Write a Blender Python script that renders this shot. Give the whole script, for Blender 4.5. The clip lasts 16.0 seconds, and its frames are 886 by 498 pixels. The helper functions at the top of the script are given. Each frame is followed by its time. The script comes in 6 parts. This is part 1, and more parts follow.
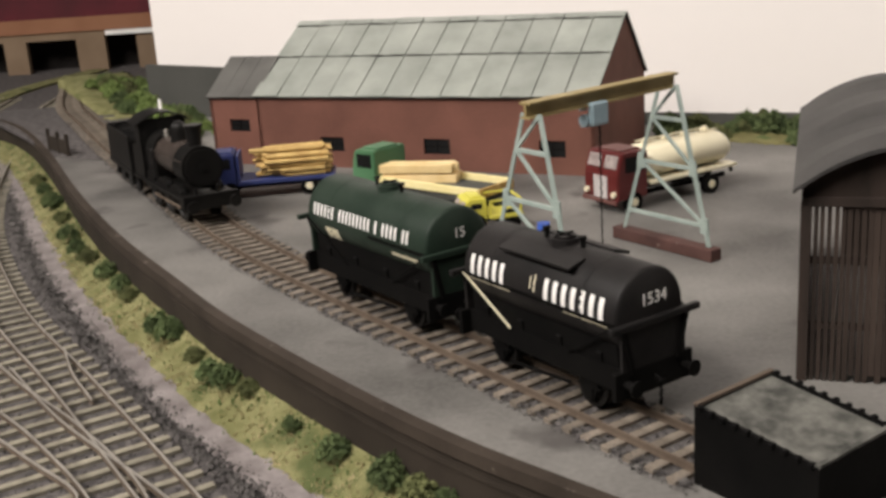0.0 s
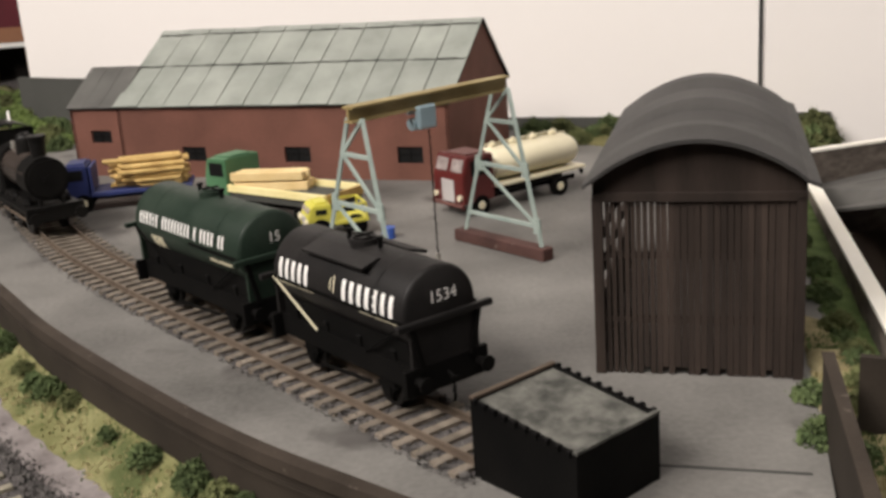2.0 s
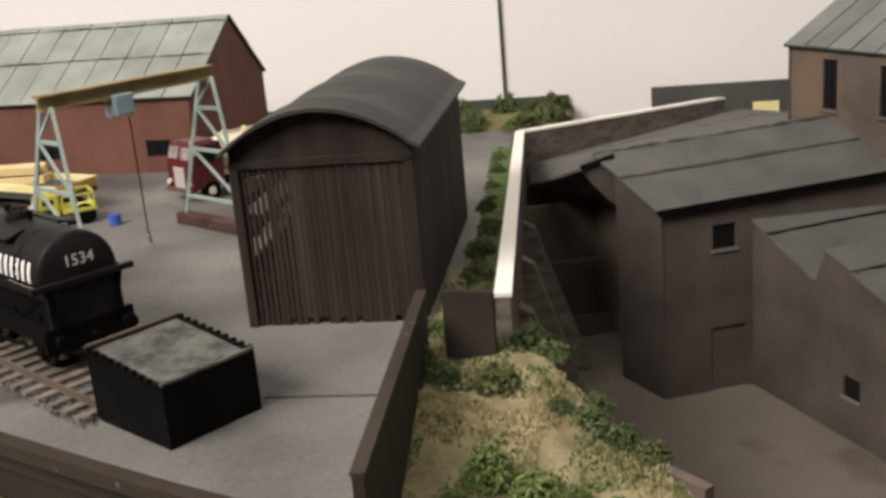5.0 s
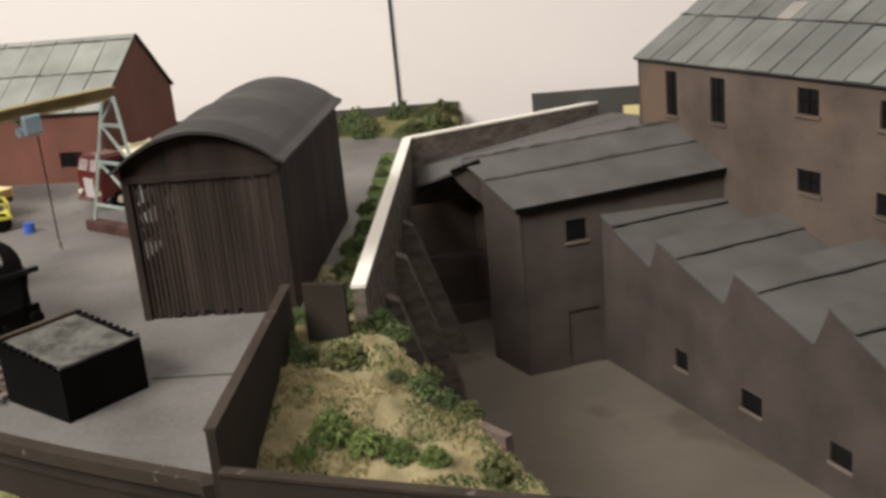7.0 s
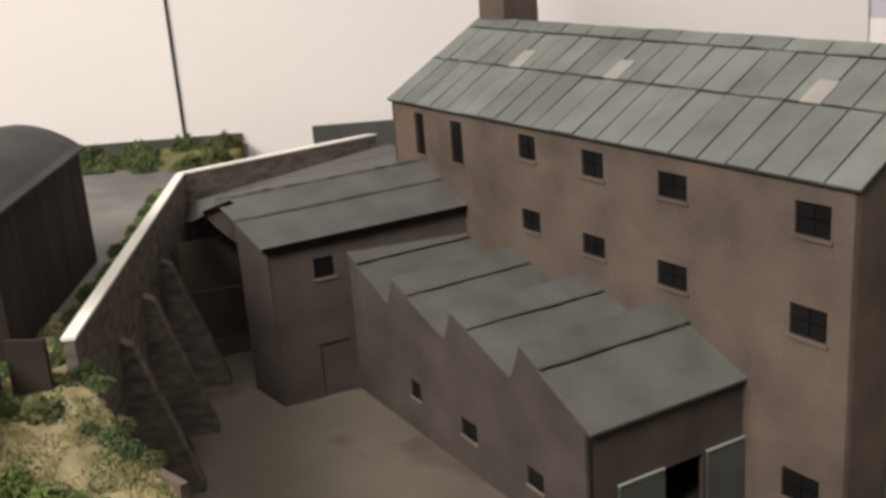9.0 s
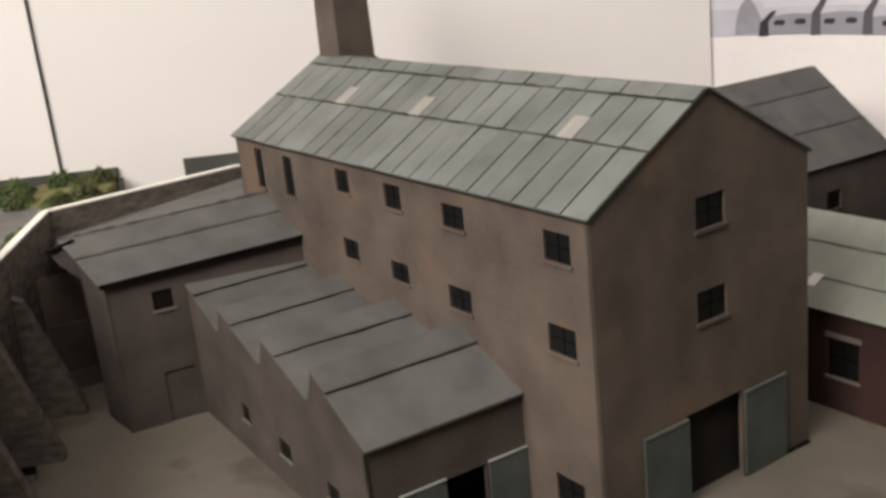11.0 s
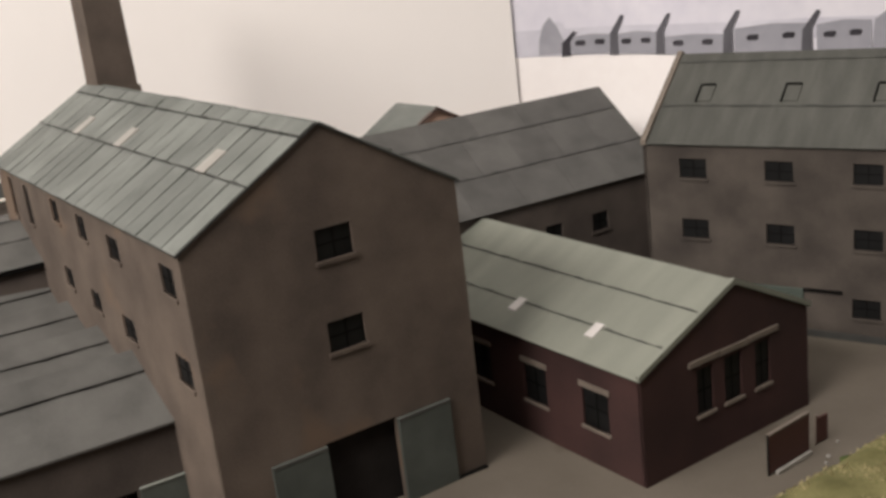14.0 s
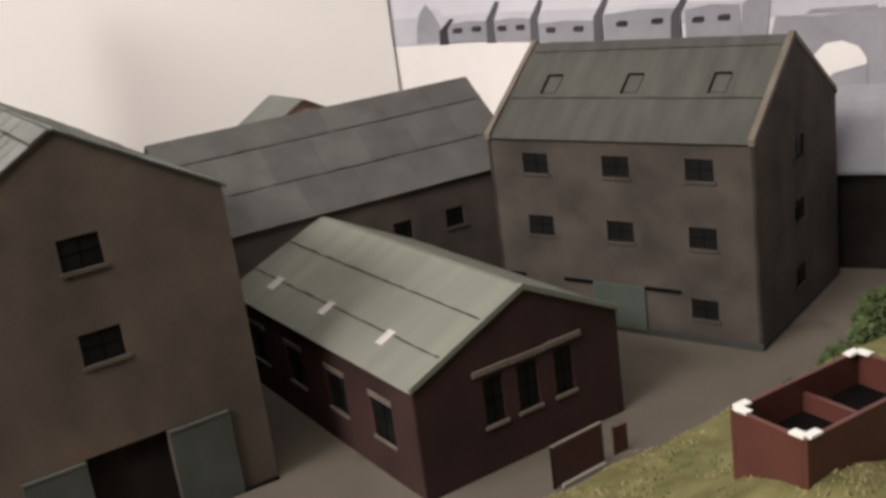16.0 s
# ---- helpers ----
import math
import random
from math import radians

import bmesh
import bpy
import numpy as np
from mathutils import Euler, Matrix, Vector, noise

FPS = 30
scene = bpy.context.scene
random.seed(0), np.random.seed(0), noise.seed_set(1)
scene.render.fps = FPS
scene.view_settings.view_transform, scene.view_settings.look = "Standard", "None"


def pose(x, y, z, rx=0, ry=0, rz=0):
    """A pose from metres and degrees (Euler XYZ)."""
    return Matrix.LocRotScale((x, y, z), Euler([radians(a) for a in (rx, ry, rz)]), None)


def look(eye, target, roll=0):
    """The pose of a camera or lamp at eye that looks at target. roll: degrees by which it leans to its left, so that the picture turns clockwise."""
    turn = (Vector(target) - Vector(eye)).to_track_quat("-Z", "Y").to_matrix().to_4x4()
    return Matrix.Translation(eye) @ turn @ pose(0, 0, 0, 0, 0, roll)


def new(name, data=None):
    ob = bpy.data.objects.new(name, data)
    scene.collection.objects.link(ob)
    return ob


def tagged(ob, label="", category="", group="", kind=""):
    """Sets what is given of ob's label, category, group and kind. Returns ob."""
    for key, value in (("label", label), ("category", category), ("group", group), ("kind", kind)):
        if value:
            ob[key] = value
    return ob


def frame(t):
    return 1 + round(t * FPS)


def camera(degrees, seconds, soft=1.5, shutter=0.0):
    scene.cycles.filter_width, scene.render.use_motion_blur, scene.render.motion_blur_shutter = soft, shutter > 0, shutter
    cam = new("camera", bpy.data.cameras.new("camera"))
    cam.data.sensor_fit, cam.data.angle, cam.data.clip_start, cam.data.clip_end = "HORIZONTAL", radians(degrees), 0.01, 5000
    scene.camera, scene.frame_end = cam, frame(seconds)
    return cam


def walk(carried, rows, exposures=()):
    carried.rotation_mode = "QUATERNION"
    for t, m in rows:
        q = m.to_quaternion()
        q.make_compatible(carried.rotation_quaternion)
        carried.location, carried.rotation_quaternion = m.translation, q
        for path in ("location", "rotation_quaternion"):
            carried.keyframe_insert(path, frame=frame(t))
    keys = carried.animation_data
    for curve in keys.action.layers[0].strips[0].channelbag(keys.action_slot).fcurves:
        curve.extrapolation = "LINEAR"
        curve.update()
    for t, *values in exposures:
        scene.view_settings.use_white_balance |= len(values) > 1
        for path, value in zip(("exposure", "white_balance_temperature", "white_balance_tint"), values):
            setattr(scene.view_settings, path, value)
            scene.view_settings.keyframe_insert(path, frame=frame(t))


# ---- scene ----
# A model railway on a table top; all plan numbers are millimetres.
MM = 0.001
cam = camera(45.0, 16.0, soft=3.3)
PATH = [
    (0.0, -45.3, 0.1, 142.1, 1.14, -16.41, -3.88),
    (0.5, -38.9, -1.2, 143.4, -0.03, -16.21, -3.49),
    (1.0, -29.5, -1.8, 141.7, -0.93, -16.16, -3.69),
    (1.5, -20.0, -1.6, 139.0, -1.92, -16.06, -3.78),
    (2.0, -6.4, -4.0, 137.0, -2.99, -16.08, -4.07),
    (2.5, 3.3, -5.8, 133.4, -4.21, -15.91, -3.85),
    (3.0, 13.4, -10.3, 130.0, -5.43, -16.03, -4.15),
    (3.5, 22.7, -19.2, 128.6, -6.69, -16.22, -4.4),
    (4.0, 35.7, -29.0, 126.5, -7.85, -16.3, -4.83),
    (4.5, 51.1, -38.1, 126.3, -9.08, -16.19, -4.82),
    (5.0, 63.7, -50.3, 126.6, -10.02, -16.3, -4.96),
    (5.2, 70.9, -60.7, 129.7, -10.16, -16.53, -5.45),
    (7.5, 84.4, -122.9, 147.0, -16.07, -16.74, -4.66),
    (8.0, 92.3, -130.8, 155.1, -19.36, -16.28, -3.79),
    (8.5, 111.0, -141.6, 162.5, -20.2, -16.23, -3.41),
    (9.0, 138.2, -157.9, 163.8, -20.8, -17.31, -4.33),
    (9.2, 144.7, -162.2, 166.0, -20.9, -17.4, -4.75),
    (11.3, 216.9, -230.8, 178.7, -22.34, -16.98, -6.08),
    (11.5, 224.7, -236.7, 177.3, -22.25, -16.92, -6.13),
    (12.0, 249.2, -252.2, 175.8, -22.02, -16.9, -6.05),
    (12.5, 280.2, -269.9, 175.5, -21.73, -16.81, -6.5),
    (13.0, 308.5, -280.4, 177.3, -20.79, -16.66, -7.0),
    (13.5, 336.7, -287.5, 178.9, -20.68, -16.5, -6.82),
    (14.0, 368.0, -297.9, 172.4, -21.1, -16.57, -6.84),
    (14.5, 402.1, -301.8, 173.4, -21.58, -16.7, -6.85),
    (15.0, 439.3, -309.0, 172.1, -20.67, -16.88, -6.74),
    (15.5, 467.8, -314.0, 170.4, -19.65, -17.2, -7.32),
    (16.0, 488.9, -322.8, 165.2, -19.5, -17.61, -7.79),
]


def camera_pose(x, y, z, yaw, pitch, roll):
    a, b = radians(yaw), radians(pitch)
    eye = Vector((x, y, z)) * MM
    return look(eye, eye + Vector((-math.sin(a) * math.cos(b), math.cos(a) * math.cos(b), math.sin(b))), roll)


walk(cam, [(t, camera_pose(*row)) for t, *row in PATH], [(0, 0.0), (5, 0.0), (9, 0.03), (12, 0.09), (16, 0.14)])

# ---- light: a ceiling lamp at the left, an added fill lamp, and a dim room glow ----
world = bpy.data.worlds.new("room_air")
scene.world = world
world.use_nodes = True
world.node_tree.nodes["Background"].inputs[0].default_value = (1.0, 0.93, 0.88, 1)
world.node_tree.nodes["Background"].inputs[1].default_value = 0.22


def key_or_fill_lamp(x, y, z, target, sx, sy, watts, colour):
    data = bpy.data.lights.new("key_or_fill_lamp", "AREA")
    data.shape, data.size, data.size_y, data.energy, data.color = "RECTANGLE", sx, sy, watts, colour
    ob = new("key_or_fill_lamp", data)
    ob.matrix_world = look(Vector((x, y, z)) * MM, Vector(target) * MM)
    return ob


key_or_fill_lamp(-1150, -300, 1480, (250, 380, 0), 1.5, 0.8, 84.0, (1.0, 0.93, 0.875))
# fill lamp added to brighten roofs and walls turned towards the camera
key_or_fill_lamp(70, -260, 1550, (200, 330, 0), 1.2, 0.5, 17.5, (1.0, 0.935, 0.88))
scene.view_settings.exposure = 0.0

# ---- materials ----


def principled(name, rough=0.8, metal=0.0):
    m = bpy.data.materials.new(name)
    m.use_nodes = True
    b = m.node_tree.nodes["Principled BSDF"]
    b.inputs["Specular IOR Level"].default_value = 0.25 if rough > 0.55 else 0.5
    b.inputs["Roughness"].default_value, b.inputs["Metallic"].default_value = rough, metal
    return m, m.node_tree, b


def paint(name, dark, light, rough=0.8, metal=0.0, grain=900.0, blot=45.0, bump=0.15, vary=0.0, stretch=None, speck=None):
    """A two-scale procedural surface: broad blotches between two colours, fine grain over them, and relief."""
    m, nt, b = principled(name, rough, metal)
    n, l = nt.nodes, nt.links
    tc = n.new("ShaderNodeTexCoord")
    src = tc.outputs["Object"]
    if stretch:
        mp = n.new("ShaderNodeMapping")
        mp.inputs["Scale"].default_value = stretch
        l.new(src, mp.inputs["Vector"])
        src = mp.outputs["Vector"]
    big, fine = n.new("ShaderNodeTexNoise"), n.new("ShaderNodeTexNoise")
    big.inputs["Scale"].default_value, big.inputs["Detail"].default_value = blot, 5.0
    fine.inputs["Scale"].default_value, fine.inputs["Detail"].default_value = grain, 3.0
    for t in (big, fine):
        l.new(src, t.inputs["Vector"])
    mix = n.new("ShaderNodeMath")
    mix.operation = "MULTIPLY_ADD"
    l.new(fine.outputs["Fac"], mix.inputs[0])
    mix.inputs[1].default_value = 0.45
    off = n.new("ShaderNodeMath")
    off.operation = "MULTIPLY_ADD"
    l.new(big.outputs["Fac"], off.inputs[0])
    off.inputs[1].default_value, off.inputs[2].default_value = 1.5, -0.45
    l.new(off.outputs[0], mix.inputs[2])
    ramp = n.new("ShaderNodeValToRGB")
    ramp.color_ramp.elements[0].position, ramp.color_ramp.elements[1].position = 0.15, 0.95
    ramp.color_ramp.elements[0].color, ramp.color_ramp.elements[1].color = (*dark, 1), (*light, 1)
    l.new(mix.outputs[0], ramp.inputs[0])
    colour = ramp.outputs[0]
    if vary:
        info, hsv = n.new("ShaderNodeObjectInfo"), n.new("ShaderNodeHueSaturation")
        ml = n.new("ShaderNodeMath")
        ml.operation = "MULTIPLY_ADD"
        l.new(info.outputs["Random"], ml.inputs[0])
        ml.inputs[1].default_value, ml.inputs[2].default_value = vary, 1 - vary / 2
        l.new(ml.outputs[0], hsv.inputs["Value"])
        l.new(colour, hsv.inputs["Color"])
        colour = hsv.outputs[0]
    if speck:
        sp, cut, mx = n.new("ShaderNodeTexNoise"), n.new("ShaderNodeValToRGB"), n.new("ShaderNodeMixRGB")
        sp.inputs["Scale"].default_value, sp.inputs["Detail"].default_value = speck[1], 4.0
        l.new(src, sp.inputs["Vector"])
        cut.color_ramp.elements[0].position, cut.color_ramp.elements[1].position = speck[2], speck[2] + 0.08
        l.new(sp.outputs["Fac"], cut.inputs[0])
        l.new(cut.outputs[0], mx.inputs[0])
        l.new(colour, mx.inputs[1])
        mx.inputs[2].default_value = (*speck[0], 1)
        colour = mx.outputs[0]
    l.new(colour, b.inputs["Base Color"])
    bp = n.new("ShaderNodeBump")
    bp.inputs["Strength"].default_value, bp.inputs["Distance"].default_value = bump, 0.0006
    l.new(fine.outputs["Fac"], bp.inputs["Height"])
    l.new(bp.outputs["Normal"], b.inputs["Normal"])
    return m


M = dict(
    yard=paint("yard_paint", (0.070, 0.0665, 0.0615), (0.235, 0.224, 0.207), 0.6, grain=500, blot=14, bump=0.3, speck=((0.088, 0.081, 0.076), 24, 0.60)),
    lowyard=paint("mill_yard_paint", (0.092, 0.078, 0.062), (0.155, 0.133, 0.107), 0.85, blot=12, speck=((0.085, 0.07, 0.054), 16, 0.60)),
    ballast=paint("ballast", (0.022, 0.020, 0.020), (0.15, 0.135, 0.13), 0.95, grain=420, blot=200, bump=1.0),
    cess=paint("grey_stone_path", (0.12, 0.102, 0.098), (0.275, 0.245, 0.236), 0.95, grain=500, blot=90, bump=1.0),
    grass=paint("scatter_grass", (0.095, 0.098, 0.033), (0.255, 0.24, 0.115), 0.95, grain=700, blot=85, bump=1.0, speck=((0.075, 0.088, 0.032), 34, 0.58)),
    bank=paint("dry_grass", (0.085, 0.08, 0.028), (0.215, 0.195, 0.085), 0.95, grain=800, blot=75, bump=1.0, speck=((0.06, 0.085, 0.025), 40, 0.60)),
    foliage=paint("foliage_foam", (0.036, 0.056, 0.022), (0.145, 0.185, 0.075), 0.95, grain=600, blot=150, bump=1.0, vary=0.45),
    brown=paint("brown_wall_card", (0.019, 0.0145, 0.0105), (0.040, 0.031, 0.023), 0.8, blot=30),
    render=paint("brown_render", (0.074, 0.058, 0.048), (0.154, 0.120, 0.096), 0.85, blot=30, bump=0.4, speck=((0.150, 0.106, 0.077), 17, 0.60)),
    render_b=paint("grey_brown_render", (0.036, 0.030, 0.026), (0.092, 0.077, 0.065), 0.85, blot=36, bump=0.4),
    render_d=paint("dark_render", (0.048, 0.039, 0.034), (0.104, 0.085, 0.073), 0.85, blot=32, bump=0.4),
    roof=paint("grey_roof_sheet", (0.112, 0.119, 0.108), (0.178, 0.188, 0.172), 0.6, blot=45, vary=0.26),
    roof_w=paint("pale_roof_sheet", (0.20, 0.215, 0.19), (0.33, 0.345, 0.31), 0.6, blot=40, vary=0.14),
    roof_d=paint("dark_roof_felt", (0.070, 0.068, 0.063), (0.114, 0.110, 0.102), 0.6, blot=45, vary=0.16),
    roof_c=paint("green_grey_roof", (0.168, 0.175, 0.145), (0.222, 0.229, 0.190), 0.6, blot=30, stretch=(2.4, 0.5, 0.5)),
    seam=paint("joint_and_lap_shadow", (0.035, 0.035, 0.033), (0.06, 0.06, 0.055), 0.8),
    brick=paint("red_brick_card", (0.105, 0.046, 0.033), (0.185, 0.080, 0.058), 0.8, blot=26),
    brick_d=paint("dark_red_brick", (0.026, 0.014, 0.013), (0.060, 0.029, 0.026), 0.8, blot=24),
    stone=paint("sill_stone", (0.12, 0.098, 0.08), (0.20, 0.165, 0.138), 0.8),
    black=paint("matt_black", (0.003, 0.003, 0.003), (0.007, 0.0065, 0.006), 0.6),
    loco=paint("loco_black", (0.004, 0.004, 0.004), (0.012, 0.011, 0.010), 0.42),
    tank_black=paint("tank_grey_black", (0.008, 0.0075, 0.0075), (0.021, 0.019, 0.018), 0.5, blot=60),
    tank_green=paint("tank_green", (0.013, 0.023, 0.016), (0.030, 0.043, 0.032), 0.45, blot=60),
    white=paint("white_paint", (0.72, 0.70, 0.66), (0.85, 0.83, 0.80), 0.6),
    sheet=paint("white_backscene", (0.775, 0.735, 0.705), (0.80, 0.76, 0.73), 0.8, grain=60, blot=2, bump=0.02),
    hut=paint("dark_wood", (0.016, 0.011, 0.0085), (0.048, 0.034, 0.027), 0.85, blot=40, vary=0.5, stretch=(3, 3, 0.3)),
    hut_roof=paint("hut_roof_felt", (0.022, 0.021, 0.020), (0.060, 0.057, 0.054), 0.6, blot=30, speck=((0.105, 0.098, 0.092), 13, 0.57)),
    coal=paint("pale_slag", (0.022, 0.023, 0.020), (0.18, 0.175, 0.155), 0.9, grain=400, blot=130, bump=1.0),
    coping=paint("white_coping", (0.80, 0.76, 0.66), (0.90, 0.87, 0.80), 0.6),
    rail=paint("rail_steel", (0.34, 0.31, 0.27), (0.60, 0.56, 0.50), 0.35, 0.5),
    rust=paint("rusty_rail", (0.085, 0.062, 0.046), (0.17, 0.132, 0.10), 0.7, 0.2),
    sleeper=paint("sleeper", (0.085, 0.068, 0.052), (0.25, 0.212, 0.17), 0.9, blot=120, vary=0.45),
    glass=paint("dark_pane", (0.005, 0.005, 0.005), (0.013, 0.013, 0.013), 0.45),
    door=paint("grey_green_door", (0.055, 0.062, 0.055), (0.095, 0.105, 0.093), 0.7),
    pale=paint("pale_panel", (0.20, 0.19, 0.17), (0.32, 0.30, 0.27), 0.4),
    stone_cap=paint("coping_stone", (0.12, 0.10, 0.082), (0.19, 0.16, 0.132), 0.8),
    door_green=paint("green_door", (0.05, 0.062, 0.052), (0.08, 0.097, 0.083), 0.6),
    pinkwood=paint("pink_timber", (0.42, 0.27, 0.20), (0.55, 0.38, 0.29), 0.7),
    kerb=paint("red_brown_wall", (0.075, 0.050, 0.042), (0.165, 0.125, 0.108), 0.85),
    mural_sky=paint("painted_sky", (0.56, 0.54, 0.61), (0.78, 0.75, 0.78), 0.8, grain=90, blot=6, bump=0.02),
    mural_grey=paint("painted_grey", (0.24, 0.24, 0.265), (0.36, 0.35, 0.385), 0.8, grain=120, blot=24, bump=0.02),
    mural_dark=paint("painted_dark", (0.025, 0.023, 0.027), (0.06, 0.055, 0.064), 0.8, grain=120, blot=18, bump=0.02),
    mural_haze=paint("painted_haze", (0.49, 0.475, 0.53), (0.64, 0.62, 0.67), 0.8, grain=120, blot=20, bump=0.02),
    mural_white=paint("painted_white", (0.80, 0.75, 0.73), (0.88, 0.84, 0.82), 0.8, grain=120, blot=14, bump=0.02),
    mural_chim=paint("painted_chimney", (0.075, 0.072, 0.08), (0.13, 0.125, 0.14), 0.8, grain=120, blot=18, bump=0.02),
    foliage_light=paint("foliage_light", (0.06, 0.09, 0.026), (0.23, 0.30, 0.095), 0.95, grain=600, blot=120, bump=1.0, vary=0.5),
    foliage_olive=paint("foliage_olive", (0.05, 0.058, 0.022), (0.17, 0.18, 0.075), 0.95, grain=600, blot=120, bump=1.0, vary=0.5),
    fence=paint("dark_fence_board", (0.050, 0.051, 0.046), (0.085, 0.084, 0.076), 0.8, blot=12),
    stones=paint("loose_stones", (0.016, 0.015, 0.015), (0.20, 0.185, 0.175), 0.95, grain=500, blot=260, bump=0.5),
    viaduct=paint("buff_brick", (0.16, 0.11, 0.07), (0.25, 0.18, 0.12), 0.85, blot=14),
    viaduct_band=paint("orange_brick", (0.22, 0.10, 0.055), (0.30, 0.15, 0.085), 0.85, blot=14),
    viaduct_red=paint("red_parapet", (0.045, 0.012, 0.014), (0.13, 0.016, 0.025), 0.7, blot=10),
    cream=paint("cream_paint", (0.66, 0.60, 0.42), (0.76, 0.70, 0.52), 0.35),
    # lightened brown-black: the boiler's highlight is put into this tone
    loco_grey=paint("boiler_sheen_black", (0.020, 0.017, 0.015), (0.085, 0.066, 0.056), 0.22),
    # pale tone for the brick shed's roof lights, with their glint painted in
    screen=paint("windscreen", (0.45, 0.42, 0.40), (0.60, 0.57, 0.55), 0.2),
    silver=paint("silver_grille", (0.50, 0.46, 0.45), (0.66, 0.62, 0.60), 0.4, 0.3),
    maroon=paint("maroon_paint", (0.075, 0.012, 0.012), (0.12, 0.022, 0.02), 0.3),
    maroon_d=paint("maroon_roof", (0.10, 0.04, 0.035), (0.15, 0.065, 0.055), 0.5),
    blue=paint("blue_paint", (0.014, 0.02, 0.085), (0.03, 0.045, 0.16), 0.5),
    blue_b=paint("bright_blue", (0.04, 0.10, 0.42), (0.06, 0.15, 0.55), 0.4),
    green=paint("green_paint", (0.055, 0.14, 0.065), (0.085, 0.20, 0.10), 0.5),
    yellow=paint("yellow_paint", (0.50, 0.46, 0.06), (0.66, 0.61, 0.10), 0.5),
    yellow_pale=paint("pale_yellow_board", (0.74, 0.63, 0.29), (0.85, 0.76, 0.42), 0.6),
    timber=paint("yellow_timber", (0.36, 0.22, 0.07), (0.70, 0.50, 0.20), 0.7, blot=90, vary=0.35),
    timber_pale=paint("sawn_timber", (0.66, 0.48, 0.22), (0.85, 0.68, 0.38), 0.7, blot=60, vary=0.2),
    crane=paint("pale_green_steel", (0.25, 0.31, 0.28), (0.38, 0.44, 0.40), 0.55, blot=120),
    crane_b=paint("blue_grey_box", (0.24, 0.34, 0.38), (0.36, 0.46, 0.50), 0.55, blot=120),
    beam=paint("dull_yellow_beam", (0.22, 0.16, 0.06), (0.40, 0.32, 0.16), 0.6, blot=60),
    redwood=paint("red_brown_timber", (0.050, 0.025, 0.021), (0.105, 0.053, 0.045), 0.8, blot=60, speck=((0.24, 0.19, 0.17), 260, 0.70)),
    crate=paint("red_brown_crate", (0.080, 0.027, 0.021), (0.125, 0.042, 0.032), 0.45, blot=40),
    crate_d=paint("dark_red_board", (0.050, 0.021, 0.018), (0.085, 0.036, 0.030), 0.6, blot=30),
    # grey chosen for how much lamp light the unseen walls send back
    roomwall=paint("bounce_grey", (0.15, 0.142, 0.135), (0.19, 0.18, 0.172), 0.85, grain=30, blot=2, bump=0.02),
    brown_worn=paint("worn_wall_edge", (0.024, 0.018, 0.013), (0.055, 0.042, 0.032), 0.8, blot=30, speck=((0.16, 0.13, 0.11), 170, 0.66)),
    sleeper_pale=paint("worn_sleeper", (0.12, 0.105, 0.08), (0.31, 0.285, 0.22), 0.9, blot=120, vary=0.4),
    tan_grass=paint("tan_scatter_grass", (0.14, 0.118, 0.056), (0.36, 0.305, 0.175), 0.95, grain=700, blot=85, bump=1.0, speck=((0.085, 0.10, 0.036), 30, 0.60)),
    roof_e=paint("dark_green_grey_roof", (0.050, 0.051, 0.044), (0.090, 0.090, 0.079), 0.65, blot=45, vary=0.14, stretch=(2.4, 0.5, 0.5)),
    rubble=paint("rubble_wall", (0.055, 0.046, 0.039), (0.20, 0.167, 0.14), 0.9, grain=260, blot=150, bump=1.0, stretch=(0.6, 0.6, 1.4)),
    moss=paint("moss_flock", (0.040, 0.066, 0.018), (0.12, 0.165, 0.055), 0.95, blot=90),
    straw=paint("straw_flock", (0.19, 0.16, 0.07), (0.42, 0.36, 0.20), 0.95, blot=90),
    cab_glass=paint("cab_window", (0.20, 0.165, 0.155), (0.42, 0.36, 0.34), 0.25, blot=200),
    # near-black that stands for the shade inside openings
    dark=paint("inside_shade", (0.016, 0.014, 0.013), (0.034, 0.030, 0.028), 0.9),
)

for key in ("black", "loco", "tank_black", "tank_green", "dark", "glass"):
    M[key].node_tree.nodes["Principled BSDF"].inputs["Specular IOR Level"].default_value = 0.06 if key in ("black", "dark") else 0.16

# ---- mesh helpers ----


def link(name, bm, mat, parent=None, label="", smooth=False):
    """Links a mesh given in millimetres as one object, under its thing or part."""
    bmesh.ops.scale(bm, vec=(MM, MM, MM), verts=bm.verts)
    bmesh.ops.recalc_face_normals(bm, faces=bm.faces)
    me = bpy.data.meshes.new(name)
    bm.to_mesh(me)
    bm.free()
    me.materials.append(M[mat] if isinstance(mat, str) else mat)
    if smooth:
        for p in me.polygons:
            p.use_smooth = True
    ob = new(name, me)
    if parent:
        ob.parent = parent
    if label:
        ob["label"] = label
    return ob


part = link


def thing(name, x, y, z, yaw=0, label="", category="", group="", kind=""):
    """An empty at a thing's base, in millimetres and degrees."""
    ob = new(name)
    ob.empty_display_size = 0.005
    ob.matrix_world = pose(x * MM, y * MM, z * MM, 0, 0, yaw)
    return tagged(ob, label, category, group, kind)


def at(x=0, y=0, z=0, rx=0, ry=0, rz=0):
    return pose(x, y, z, rx, ry, rz)


